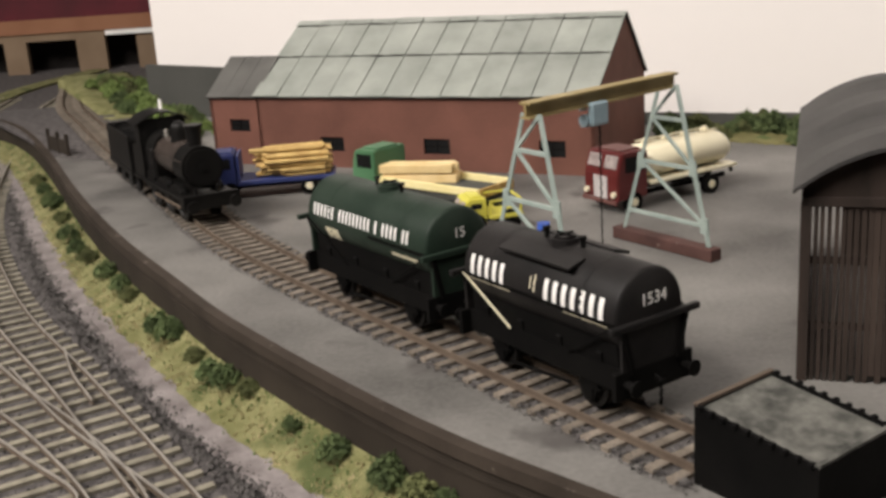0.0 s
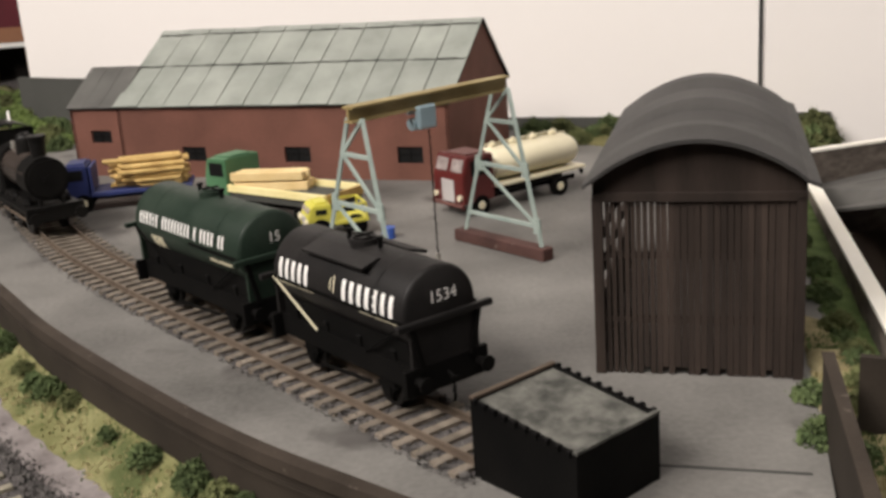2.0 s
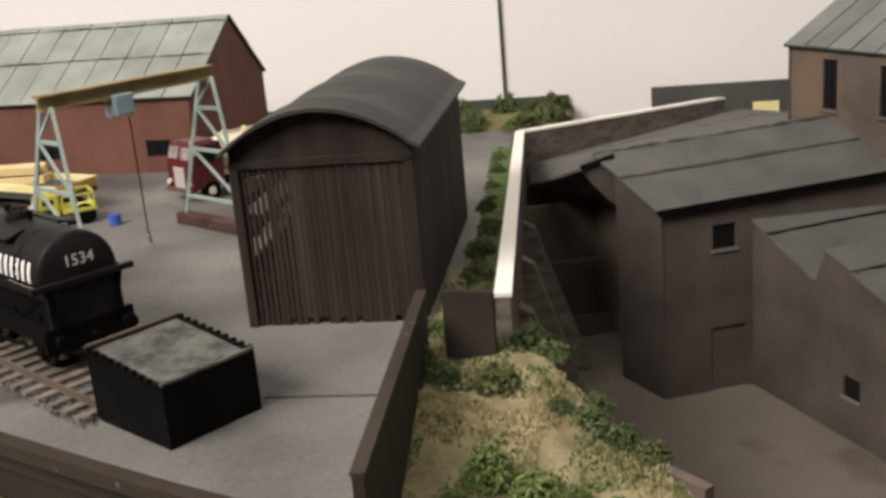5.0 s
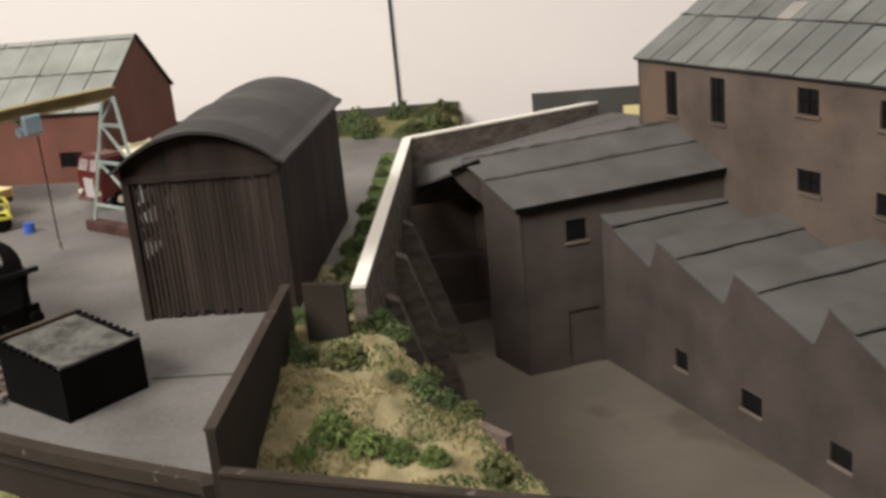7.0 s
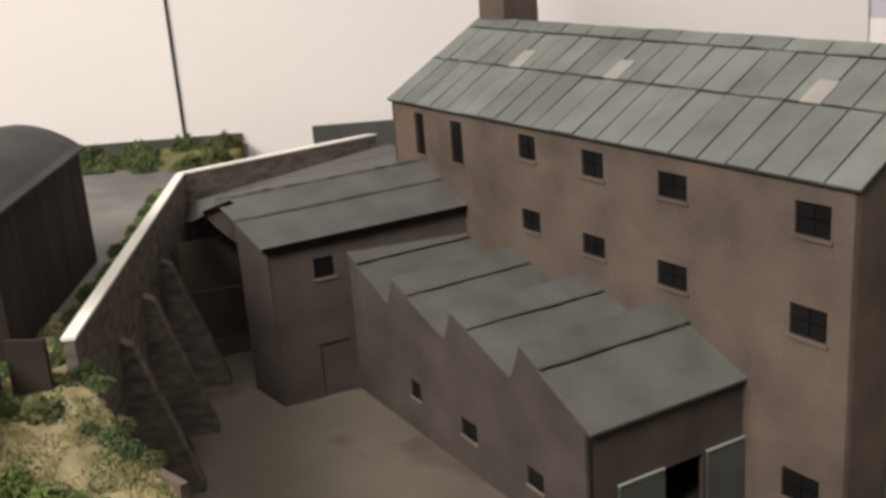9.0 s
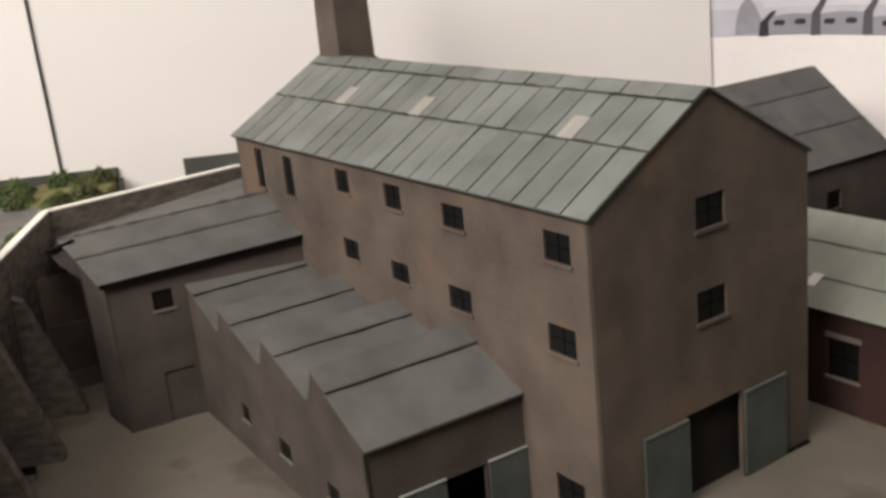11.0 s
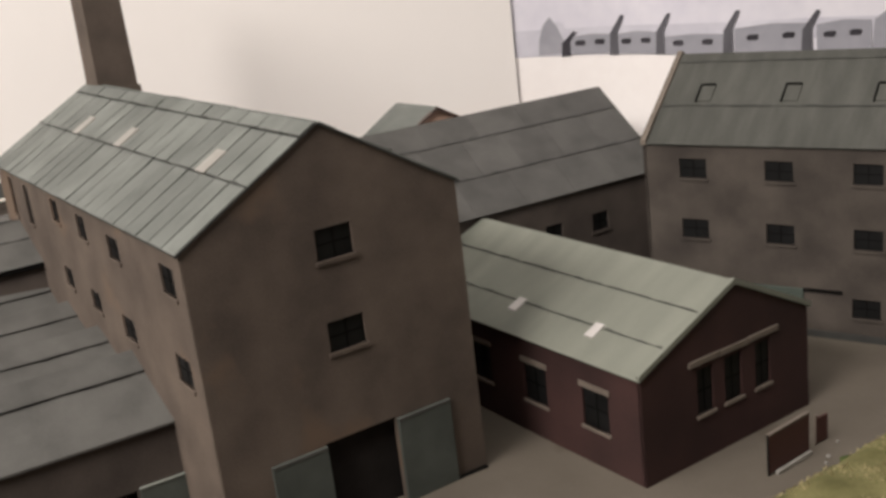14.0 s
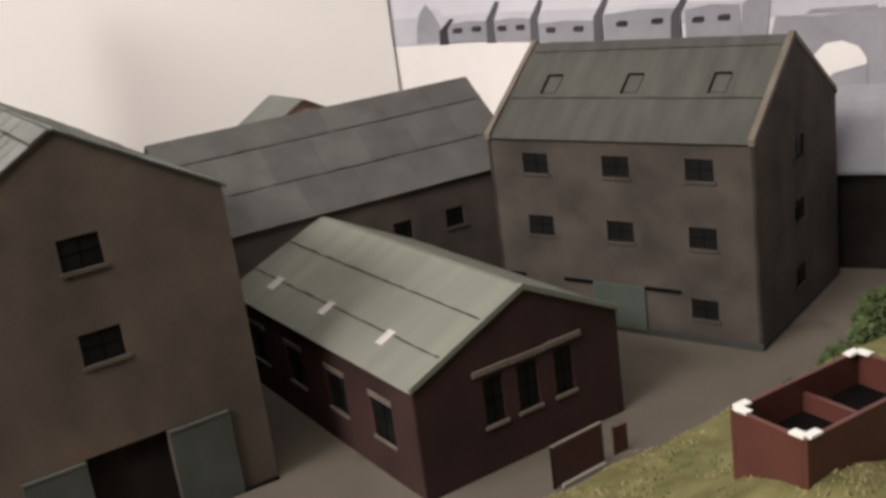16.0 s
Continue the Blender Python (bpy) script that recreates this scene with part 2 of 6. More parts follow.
def box(bm, x0, x1, y0, y1, z0, z1, bevel=0.0, m=None):
    r = bmesh.ops.create_cube(bm, size=1)["verts"]
    for v in r:
        v.co = Vector((x0 + (v.co.x + 0.5) * (x1 - x0), y0 + (v.co.y + 0.5) * (y1 - y0), z0 + (v.co.z + 0.5) * (z1 - z0)))
    if bevel:
        es = {e for v in r for e in v.link_edges}
        r = list({v for f in bmesh.ops.bevel(bm, geom=list(es), offset=bevel, segments=1, affect="EDGES")["faces"] for v in f.verts} | {v for v in r if v.is_valid})
    if m is not None:
        bmesh.ops.transform(bm, matrix=m, verts=r)
    return bm


def prism(bm, outline, a0, a1, axis="y", m=None):
    """A flat outline (pairs) drawn out along an axis from a0 to a1."""
    put = {"x": lambda p, a: (a, p[0], p[1]), "y": lambda p, a: (p[0], a, p[1]), "z": lambda p, a: (p[0], p[1], a)}[axis]
    lo = [bm.verts.new(put(p, a0)) for p in outline]
    hi = [bm.verts.new(put(p, a1)) for p in outline]
    bm.faces.new(lo)
    bm.faces.new(hi[::-1])
    for i in range(len(lo)):
        j = (i + 1) % len(lo)
        bm.faces.new((lo[i], hi[i], hi[j], lo[j]))
    if m is not None:
        bmesh.ops.transform(bm, matrix=m, verts=lo + hi)
    return bm


def rod(bm, a, b, r, r2=None, seg=8):
    a, b = Vector(a), Vector(b)
    d = b - a
    m = Matrix.Translation((a + b) / 2) @ d.to_track_quat("Z", "Y").to_matrix().to_4x4()
    bmesh.ops.create_cone(bm, cap_ends=True, segments=seg, radius1=r, radius2=r if r2 is None else r2, depth=d.length, matrix=m)
    return bm


def bar(bm, a, b, w, h):
    """A square bar from a to b."""
    a, b = Vector(a), Vector(b)
    d = b - a
    m = Matrix.Translation((a + b) / 2) @ d.to_track_quat("X", "Z").to_matrix().to_4x4()
    return box(bm, -d.length / 2, d.length / 2, -w / 2, w / 2, -h / 2, h / 2, m=m)


def jagged(bm, a, b, across, lo, hi, m=None, step=3.0, seed=0.0):
    """A thin ragged strip from a to b that paints in the shadow at a lapped felt's edge."""
    a, b, n = Vector(a), Vector(b), Vector(across)
    k = max(2, int((b - a).length / step))
    last, vs = None, []
    for i in range(k + 1):
        p = a + (b - a) * (i / k)
        w = lo + (hi - lo) * (0.5 + noise.noise(Vector((i * 0.55, seed, 0))) * 1.1)
        q = n * noise.noise(Vector((i * 0.3, seed, 5))) * 0.7
        row = [bm.verts.new(p + q - n * w / 2), bm.verts.new(p + q + n * w / 2)]
        vs += row
        if last:
            bm.faces.new((last[0], last[1], row[1], row[0]))
        last = row
    if m is not None:
        bmesh.ops.transform(bm, matrix=m, verts=vs)
    return bm


def fresh():
    return bmesh.new()


def holed(bm, x0, x1, z0, z1, holes, y0, y1, top=None, m=None):
    """A wall with thickness from y0 to y1 in the x-z plane, with openings (x0, x1, z0, z1) that go through; top(x) gives a raked head."""
    xs = sorted({x0, x1, *[v for h in holes for v in h[:2]]} | ({(x0 + x1) / 2} if top else set()))
    xs = [x for x in xs if x0 <= x <= x1]
    before = set(bm.verts)
    for a, b in zip(xs, xs[1:]):
        mid = (a + b) / 2
        cuts = sorted([h[2:] for h in holes if h[0] < mid < h[1]])
        z = z0
        spans = []
        for lo, hi in cuts:
            if lo > z:
                spans.append((z, lo, False))
            z = hi
        spans.append((z, z1, True))
        for lo, hi, last in spans:
            if last and top:
                ol = [(a, lo), (b, lo), (b, top(b)), (a, top(a))]
            else:
                ol = [(a, lo), (b, lo), (b, hi), (a, hi)]
            prism(bm, ol, y0, y1, "y")
    bmesh.ops.remove_doubles(bm, verts=[v for v in bm.verts if v not in before], dist=0.001)
    if m is not None:
        bmesh.ops.transform(bm, matrix=m, verts=[v for v in bm.verts if v not in before])
    return bm


def ribbon(bm, pts, half, z0, z1):
    """A strip of rectangular section along plan points."""
    sides = []
    for i, p in enumerate(pts):
        a, b = Vector(pts[max(i - 1, 0)][:2]), Vector(pts[min(i + 1, len(pts) - 1)][:2])
        d = (b - a).normalized()
        n = Vector((-d.y, d.x)) * half
        p = Vector(p[:2])
        sides.append([bm.verts.new((*(p + n * s), z)) for s, z in ((1, z0), (1, z1), (-1, z1), (-1, z0))])
    for a, b in zip(sides, sides[1:]):
        for k in range(4):
            bm.faces.new((a[k], a[(k + 1) % 4], b[(k + 1) % 4], b[k]))
    bm.faces.new(sides[0])
    bm.faces.new(sides[-1][::-1])
    return bm


def smooth_line(pts, step=8.0):
    """Points about evenly spaced along a Catmull-Rom line."""
    out = []
    q = [Vector(p) for p in pts]
    q = [2 * q[0] - q[1]] + q + [2 * q[-1] - q[-2]]
    for i in range(1, len(q) - 2):
        k = max(1, int((q[i + 1] - q[i]).length / step))
        for j in range(k):
            t = j / k
            a, b, c, d = q[i - 1], q[i], q[i + 1], q[i + 2]
            out.append(0.5 * (2 * b + (c - a) * t + (2 * a - 5 * b + 4 * c - d) * t * t + (3 * b - a - 3 * c + d) * t ** 3))
    out.append(q[-2])
    return out


def at_line(line, s):
    """Point and heading at a distance along a line of points."""
    for a, b in zip(line, line[1:]):
        d = (b - a).length
        if s <= d:
            return a + (b - a) * (s / d), math.degrees(math.atan2((b - a).y, (b - a).x))
        s -= d
    return line[-1], math.degrees(math.atan2((line[-1] - line[-2]).y, (line[-1] - line[-2]).x))


def line_length(line):
    return sum((b - a).length for a, b in zip(line, line[1:]))


def offset_line(line, d):
    out = []
    for i, p in enumerate(line):
        t = (line[min(i + 1, len(line) - 1)] - line[max(i - 1, 0)]).normalized()
        out.append(Vector((p.x - t.y * d, p.y + t.x * d)))
    return out


# ---- grounds ----
YARD_EDGE = [(-520, 1060), (-440, 960), (-369, 831), (-287, 660), (-228, 547), (-176, 460), (-140, 402), (-88, 331), (-51, 286), (-15, 250), (34, 202), (77, 164)]
edge = smooth_line(YARD_EDGE, 10)


def sheet(name, outline, z0, z1, mat, label, category):
    bm = fresh()
    prism(bm, outline, z0, z1, "z")
    return tagged(link(name, bm, mat), label, category, kind="structure")


def rough_sheet(name, inside, x0, x1, y0, y1, step, height, mat, label, category, depth=8):
    """A ground sheet of small quads with uneven height over the part of the plan where inside(x, y) holds."""
    bm, grid = fresh(), {}
    nx, ny = int((x1 - x0) / step), int((y1 - y0) / step)

    def vert(i, j):
        if (i, j) not in grid:
            x, y = x0 + i * step, y0 + j * step
            grid[i, j] = bm.verts.new((x, y, height(x, y)))
        return grid[i, j]

    for i in range(nx):
        for j in range(ny):
            if inside(x0 + (i + 0.5) * step, y0 + (j + 0.5) * step):
                bm.faces.new((vert(i, j), vert(i + 1, j), vert(i + 1, j + 1), vert(i, j + 1)))
    rim = [e for e in bm.edges if len(e.link_faces) == 1]
    low = bmesh.ops.extrude_edge_only(bm, edges=rim)["geom"]
    for v in low:
        if isinstance(v, bmesh.types.BMVert):
            v.co.z -= depth
    return tagged(link(name, bm, mat, smooth=True), label, category, kind="structure")


def lump(x, y, size, amount):
    return noise.noise(Vector((x / size, y / size, 0.3))) * amount


sheet("ground", [(-2600, -1200), (2600, -1200), (2600, 2400), (-2600, 2400)], -140, -106, "ballast", "dark bare baseboard under the whole model layout", "ground")
sheet("yard", [(p.x, p.y) for p in edge] + [(110, 262), (150, 330), (205, 520), (262, 706), (-300, 985), (-420, 1080)], -101, 0, "yard", "grey painted goods yard surface with dark stains", "yard")
sheet("track_bed", [(p.x, p.y) for p in edge[::-1]] + [(77, 120), (40, 60), (-1500, 60), (-1500, 2000), (-400, 2000), (-330, 1010), (-520, 1080)], -103, -30, "ballast", "dark grey ballast below the yard wall", "track bed")
MILL_YARD = [(140, 100), (178, 330), (232, 610), (420, 660), (1100, 500), (1300, -200), (180, -60)]


def in_outline(x, y, outline):
    inside = False
    for (ax, ay), (bx, by) in zip(outline, outline[1:] + outline[:1]):
        if (ay > y) != (by > y) and x < ax + (bx - ax) * (y - ay) / (by - ay):
            inside = not inside
    return inside


def yard_fall(x, y):
    f = max(0.0, min(1.0, (x - 545) / 70))
    return -99 - 4.0 * f * f * (3 - 2 * f)


rough_sheet("mill_yard", lambda x, y: in_outline(x, y, MILL_YARD), 130, 1310, -210, 670, 10.0, yard_fall, "lowyard", "brown-grey ground of the mill yard, falling slightly", "yard", 1)
sheet("yard_joint", [(59, 247.2), (96, 234.6), (96.2, 235.6), (59.2, 248.2)], -0.5, 0.25, "seam", "thin dark joint across the yard surface", "joint")

# the long brown wall below the yard edge
wall = thing("retaining_wall", 0, 0, 0, label="long brown retaining wall below the yard edge", category="wall", kind="structure")
bm = fresh()
ribbon(bm, offset_line(edge, -1.4), 1.3, -60, -0.3)
part("wall_face", bm, "brown", wall)
bm = fresh()
ribbon(bm, offset_line(edge, -1.8), 2.4, -3.8, 0.6)
part("coping", bm, "brown_worn", wall)
bm = fresh()
ribbon(bm, offset_line(edge, -2.6), 0.9, -8.4, -7.2)
part("string_course", bm, "brown", wall)

# grass verge and stone path beside it


def strip(name, a, b, za, zb, mat, label, category, rough, sub=5):
    bm, rows = fresh(), []
    for i, (p, q) in enumerate(zip(a, b)):
        row = []
        for k in range(sub + 1):
            f = k / sub
            c = p + (q - p) * f
            w = 0 if k in (0,) else rough
            row.append(bm.verts.new((c.x + lump(c.y, c.x, 9, w * 1.5), c.y, za + (zb - za) * f ** 0.8 + lump(c.x, c.y, 7, w))))
        rows.append(row)
    for r, s2 in zip(rows, rows[1:]):
        for k in range(sub):
            bm.faces.new((r[k], r[k + 1], s2[k + 1], s2[k]))
    return tagged(link(name, bm, mat, smooth=True), label, category, kind="structure")


fine = smooth_line([tuple(p) for p in edge], 4)
strip("verge", offset_line(fine, -2), offset_line(fine, -22), -19, -28.6, "grass", "yellow-green scatter grass verge below the wall", "verge", 1.6, 8)
strip("path", offset_line(fine, -20), offset_line(fine, -33), -28.2, -29.6, "cess", "pale grey stone path beside the running lines", "path", 0.8, 5)
bm = fresh()
line = smooth_line([(-640, 1340), (-640, 1500), (-600, 1690)], 20)
ribbon(bm, line, 16, -32, -27)
tagged(link("grass_strip", bm, "grass"), "narrow green grass strip between far tracks", "verge", kind="structure")

# parapet beside the yard, the fence board in front and the small board by the hut
parapet = thing("parapet", 0, 0, 0, label="brown parapet wall along the yard side", category="wall", kind="structure")
bm = fresh()
ribbon(bm, [(77, 150), (110.5, 261)], 1.3, -40, 21)
part("wall_face", bm, "brown", parapet)
bm = fresh()
ribbon(bm, [(77, 150), (110.7, 261.6)], 1.7, 21, 21.8)
part("coping", bm, "brown_worn", parapet)
fence = thing("front_fence", 0, 0, 0, label="low brown fence board in front of the grass plot", category="fence", kind="structure")
bm = fresh()
ribbon(bm, [(78, 147), (155, 96), (215, 58)], 1.3, -99, 10)
part("board", bm, "brown", fence)
bm = fresh()
ribbon(bm, [(78, 147), (155, 96), (215, 58)], 1.8, 10, 11)
part("coping", bm, "brown_worn", fence)
bm = fresh()
box(bm, 72, 78, 154, 160, -60, 4, 0.5)
part("pilaster", bm, "brown", fence)
bm = fresh()
ribbon(bm, [(116, 253.5), (130, 246)], 1.2, -20, 23.5)
tagged(link("end_board", bm, "brown"), "upright brown board closing the gap beside the hut", "board", kind="structure")

# grass plot between parapet and mill wall
def plot_in(x, y):
    left = 78 + (y - 150) * 0.302 - 1.0
    right = 136 + (y - 270) * 0.19 if y > 262 else 136 + (262 - y) * 0.33
    return left < x < min(right, 170) and y > 147 - (x - 78) * 0.66 + 2 and y < 300 + (x - 115) * 3.2


def plot_z(x, y):
    f = max(0.0, min(1.0, (y - 165) / 80))
    return -7 + 8.0 * f * f * (3 - 2 * f) + lump(x, y, 26, 4) + lump(x, y, 7, 1.5) - max(0, 200 - y) * 0.16 - max(0, (x - 135)) * 0.2


rough_sheet("grass_plot", plot_in, 76, 176, 86, 400, 1.6, plot_z, "tan_grass", "rough straw-coloured grass plot with moss", "grass", 40)
rough_sheet("hedge_bottom", lambda x, y: 131 + (y - 290) * 0.28 < x < 137 + (y - 262) * 0.28, 110, 240, 290, 570, 3.0, lambda x, y: 1.2 + lump(x, y, 8, 1.0), "moss", "mossy strip between hut and boundary wall", "grass", 10)

# dry grass bank by the red crate
def bank_z(x, y):
    d = (y - (12 + (x - 635) * 0.19)) * -1.0
    t = max(0.0, min(1.0, (d + 34) / 40))
    return -99.5 + 45 * (t * t * (3 - 2 * t)) + max(0, d) * 0.12 + lump(x, y, 20, 2.0) + lump(x, y, 5, 0.9) + 17 * math.exp(-((x - 700) ** 2 + (y + 70) ** 2) / 1500)


rough_sheet("bank", lambda x, y: y < 60 + (x - 635) * 0.19 and x > 560 + max(0, -y) * 0.2, 560, 1000, -160, 140, 4.0, bank_z, "bank", "yellow-green dry grass bank", "bank", 20)

# ---- buildings ----


class Gabled:
    """A gabled block: corner (x, y), ridge heading yaw, length, width to the left of the ridge heading, eave and ridge heights."""

    def __init__(self, name, x, y, yaw, L, W, z0, he, hr, rf=0.5, label="", category="building", wall="render", th=2.5):
        self.L, self.W, self.h, self.r, self.rf, self.th, self.mat = L, W, he - z0, hr - z0, rf, th, wall
        self.ob = thing(name, x, y, z0, yaw, label, category)

    def head(self, y):
        k = self.W * self.rf
        return self.h + (self.r - self.h) * (y / k if y < k else (self.W - y) / (self.W - k))

    def side(self, which, holes):
        """which: 'near' gable (x=0), 'far' gable, 'right' (y=0), 'left' (y=W). Openings along the wall, from z0."""
        bm, th = fresh(), self.th
        if which in ("right", "left"):
            y = (0, th) if which == "right" else (self.W - th, self.W)
            holed(bm, 0, self.L, 0, self.h, holes, *y)
        else:
            xs = sorted({0.0, self.W, self.W * self.rf, *[v for q in holes for v in q[:2]]})
            x = (0, th) if which == "near" else (self.L - th, self.L)
            x = (x[0] + 0.02, x[1] - 0.02)
            for a, b in zip(xs, xs[1:]):
                z = 0
                for lo, hi in sorted(q[2:] for q in holes if q[0] < (a + b) / 2 < q[1]):
                    prism(bm, [(a, z), (b, z), (b, lo), (a, lo)], *x, "x") if lo > z else None
                    z = hi
                prism(bm, [(a, z), (b, z), (b, self.head(b)), (a, self.head(a))], *x, "x")
            bmesh.ops.remove_doubles(bm, verts=bm.verts, dist=0.001)
        return part("wall", bm, self.mat, self.ob)

    def fill(self, which, hole, sill=True, mat="glass", deep=1.2, proud=1.0, lintel=False, stone="stone"):
        """A pane set back in an opening, with its sill."""
        a, b, lo, hi = hole
        bm = fresh()
        sg = {"near": (0, 1), "far": (self.L, -1), "right": (0, 1), "left": (self.W, -1)}[which]

        def slab(bm, a0, a1, d0, d1, z0, z1):
            d = sorted((sg[0] + sg[1] * d0, sg[0] + sg[1] * d1))
            if which in ("near", "far"):
                box(bm, *d, a0, a1, z0, z1)
            else:
                box(bm, a0, a1, *d, z0, z1)

        slab(bm, a + 0.02, b - 0.02, deep, deep + 0.6, lo + 0.02, hi - 0.02)
        win = part("window", bm, mat, self.ob)
        bm = fresh()
        t = min(0.28, (b - a) / 16)
        mid, mz = (a + b) / 2, (lo + hi) / 2
        slab(bm, mid - t, mid + t, deep - 0.3, deep, lo, hi)
        slab(bm, a, b, deep - 0.25, deep, mz - t, mz + t)
        part("frame", bm, "black", win)
        if sill:
            bm = fresh()
            slab(bm, a - 1.2, b + 1.2, -proud, 1.0, lo - 1.8, lo)
            part("sill", bm, stone, win)
        if lintel:
            bm = fresh()
            slab(bm, a - 1.6, b + 1.6, -0.7, 1.0, hi, hi + 3.0)
            part("lintel", bm, stone, win)
        return win

    def roof(self, mat, over=2.0, end=1.5, rows=1, cols=1, thick=1.4, gap=0.35, lift=0.35, uneven=0.25, laps=True):
        """Roof sheets on both slopes, each its own piece, on a dark deck."""
        rnd = random.Random(int(self.L * 7 + self.W))
        k = self.W * self.rf
        for sgn, y0, w in ((1, 0, k), (-1, self.W, self.W - k)):
            ln = math.hypot(w, self.r - self.h)
            slope = math.atan2(self.r - self.h, w)
            base = Matrix.Translation((0, y0, self.h)) @ (Matrix.Identity(4) if sgn > 0 else Matrix.Rotation(math.pi, 4, "Z")) @ Matrix.Rotation(slope, 4, "X")
            xa, xb = (-end, self.L + end) if sgn > 0 else (-self.L - end, end)
            bm = fresh()
            box(bm, xa + 0.4, xb - 0.4, -over + 0.4, ln, 0.05, thick * 0.6, m=base)
            deck = part("roof", bm, "seam", self.ob)
            meshes = {}
            rows_l = rows if isinstance(rows, (list, tuple)) else [(i / rows, (i + 1) / rows) for i in range(rows)]
            for ri, (r0, r1) in enumerate(rows_l):
                ncol = cols[ri] if isinstance(cols, (list, tuple)) else cols
                wd = (xb - xa) / ncol
                a, b = -over + r0 * (ln + over), -over + r1 * (ln + over)
                for c in range(ncol):
                    bm = fresh()
                    j = [rnd.uniform(-gap, gap) * 0.6 for _ in range(4)]
                    x0, x1 = xa + c * wd + gap / 2, xa + (c + 1) * wd - gap / 2
                    z = thick * 0.6 + lift * (rnd.random() - 0.3) * uneven
                    q = box(bm, x0, x1, a + gap / 2 + j[0] * 0.5, b - gap / 2 + j[1] * 0.5, z, z + thick * 0.5)
                    bmesh.ops.rotate(bm, verts=bm.verts, cent=((x0 + x1) / 2, (a + b) / 2, z), matrix=Matrix.Rotation(radians(rnd.uniform(-0.35, 0.35) * uneven * 2), 3, "X"))
                    bmesh.ops.transform(bm, matrix=base, verts=bm.verts)
                    part("sheet", bm, mat, deck)
                if ri and laps:
                    # dark strip drawn as the shadow where two rows overlap
                    bm = fresh()
                    jagged(bm, (xa, a, thick * 1.1 + 0.75), (xb, a, thick * 1.1 + 0.75), (0, 1, 0), 0.1, 1.5, base, 4.0, ri + self.L)
                    part("lap", bm, "seam", deck)
        return self


# warehouse
W1 = Gabled("warehouse", 82, 716, 155.3, 232.6, 113, 0, 46.7, 88, 0.41, "red brick warehouse with a pale grey sheet roof", "warehouse", "brick")
w1 = [(18, 34.5, 10.3, 20.5), (93, 111, 10.4, 20.2), (168.5, 186, 10.6, 20.0)]
W1.side("left", w1)
for h in w1:
    W1.fill("left", h, sill=False)
for s in ("near", "far", "right"):
    W1.side(s, [])
W1.roof("roof_w", 2.5, 2, rows=[(0, 0.5), (0.5, 0.92), (0.92, 1.0)], cols=[12, 12, 12], uneven=0.9, gap=0.7)


def on(b, x, y):
    """A plan place in a building's own axes."""
    p = b.ob.matrix_world @ Vector((x * MM, y * MM, 0))
    return p.x / MM, p.y / MM


W2 = Gabled("warehouse_annex", *on(W1, 233.2, 49), 155.3, 38, 64, 0, 46, 68, 0.5, "small red brick annex beside the warehouse", "annex", "brick")
W2.side("left", [(7, 23, 22.5, 30.8)])
W2.fill("left", (7, 23, 22.5, 30.8), sill=False)
W2.side("far", [])
W2.side("right", [])
W2.roof("roof_d", 2, 1.2, rows=1, cols=3)

# the tall mill
ML = Gabled("mill", 559.2, 171.2, 101.2, 343.8, 141.4, -99.2, 55.4, 96.8, 0.49, "tall brown rendered mill with a grey sheet roof", "mill", "render")
gw = [(59.5, 78.5, 134, 149), (59.5, 79, 89.5, 104.5)]
gd = (50, 89, 0, 46.6)
lw = [(307, 317.5, 123.5, 149.0), (266, 278, 124.0, 148.5), (197.6, 212.2, 136.0, 149.0), (144.3, 160.3, 134.8, 147.8), (89, 107, 133.5, 145.3), (12.8, 30, 131.8, 145.4), (196, 212, 96.5, 108.0), (144.6, 161.5, 93.9, 104.5), (89, 108, 90.6, 102.5), (13, 31.5, 88.3, 101.8), (14, 33.5, 11.8, 25.8)]
ML.side("near", gw + [gd])
ML.side("left", lw)
ML.side("right", [])
ML.side("far", [])
for h in gw:
    ML.fill("near", h, stone="render")
for h in lw:
    ML.fill("left", h, stone="render")
ML.roof("roof", 2.5, 1.5, rows=[(0, 0.5), (0.5, 0.88), (0.88, 1.0)], cols=[21, 21, 15], uneven=1.3, gap=1.1)


def sliding_door(b, a0, a1, h, wall_x=0.0):
    """A sliding door leaf hung outside the near gable."""
    bm = fresh()
    box(bm, -2.2, -0.7, a0, a1, 0.3, h, 0.2)
    leaf = part("door", bm, "door", b.ob, "grey-green sliding door")
    bm = fresh()
    box(bm, -2.5, -2.15, a0 + 0.5, a1 - 0.5, h - 1.4, h - 0.2)
    part("door_rail", bm, "roof_d", leaf)


sliding_door(ML, 89, 118, 46.2)
sliding_door(ML, 19, 50, 46.2)
bm = fresh()
box(bm, -2.0, 0, 0.5, 50, -0.4, 1.1)
part("threshold", bm, "black", ML.ob)
# near-black panel painted as the shade behind the open doorway
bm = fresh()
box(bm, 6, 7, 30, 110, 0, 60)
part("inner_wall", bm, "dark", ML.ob)


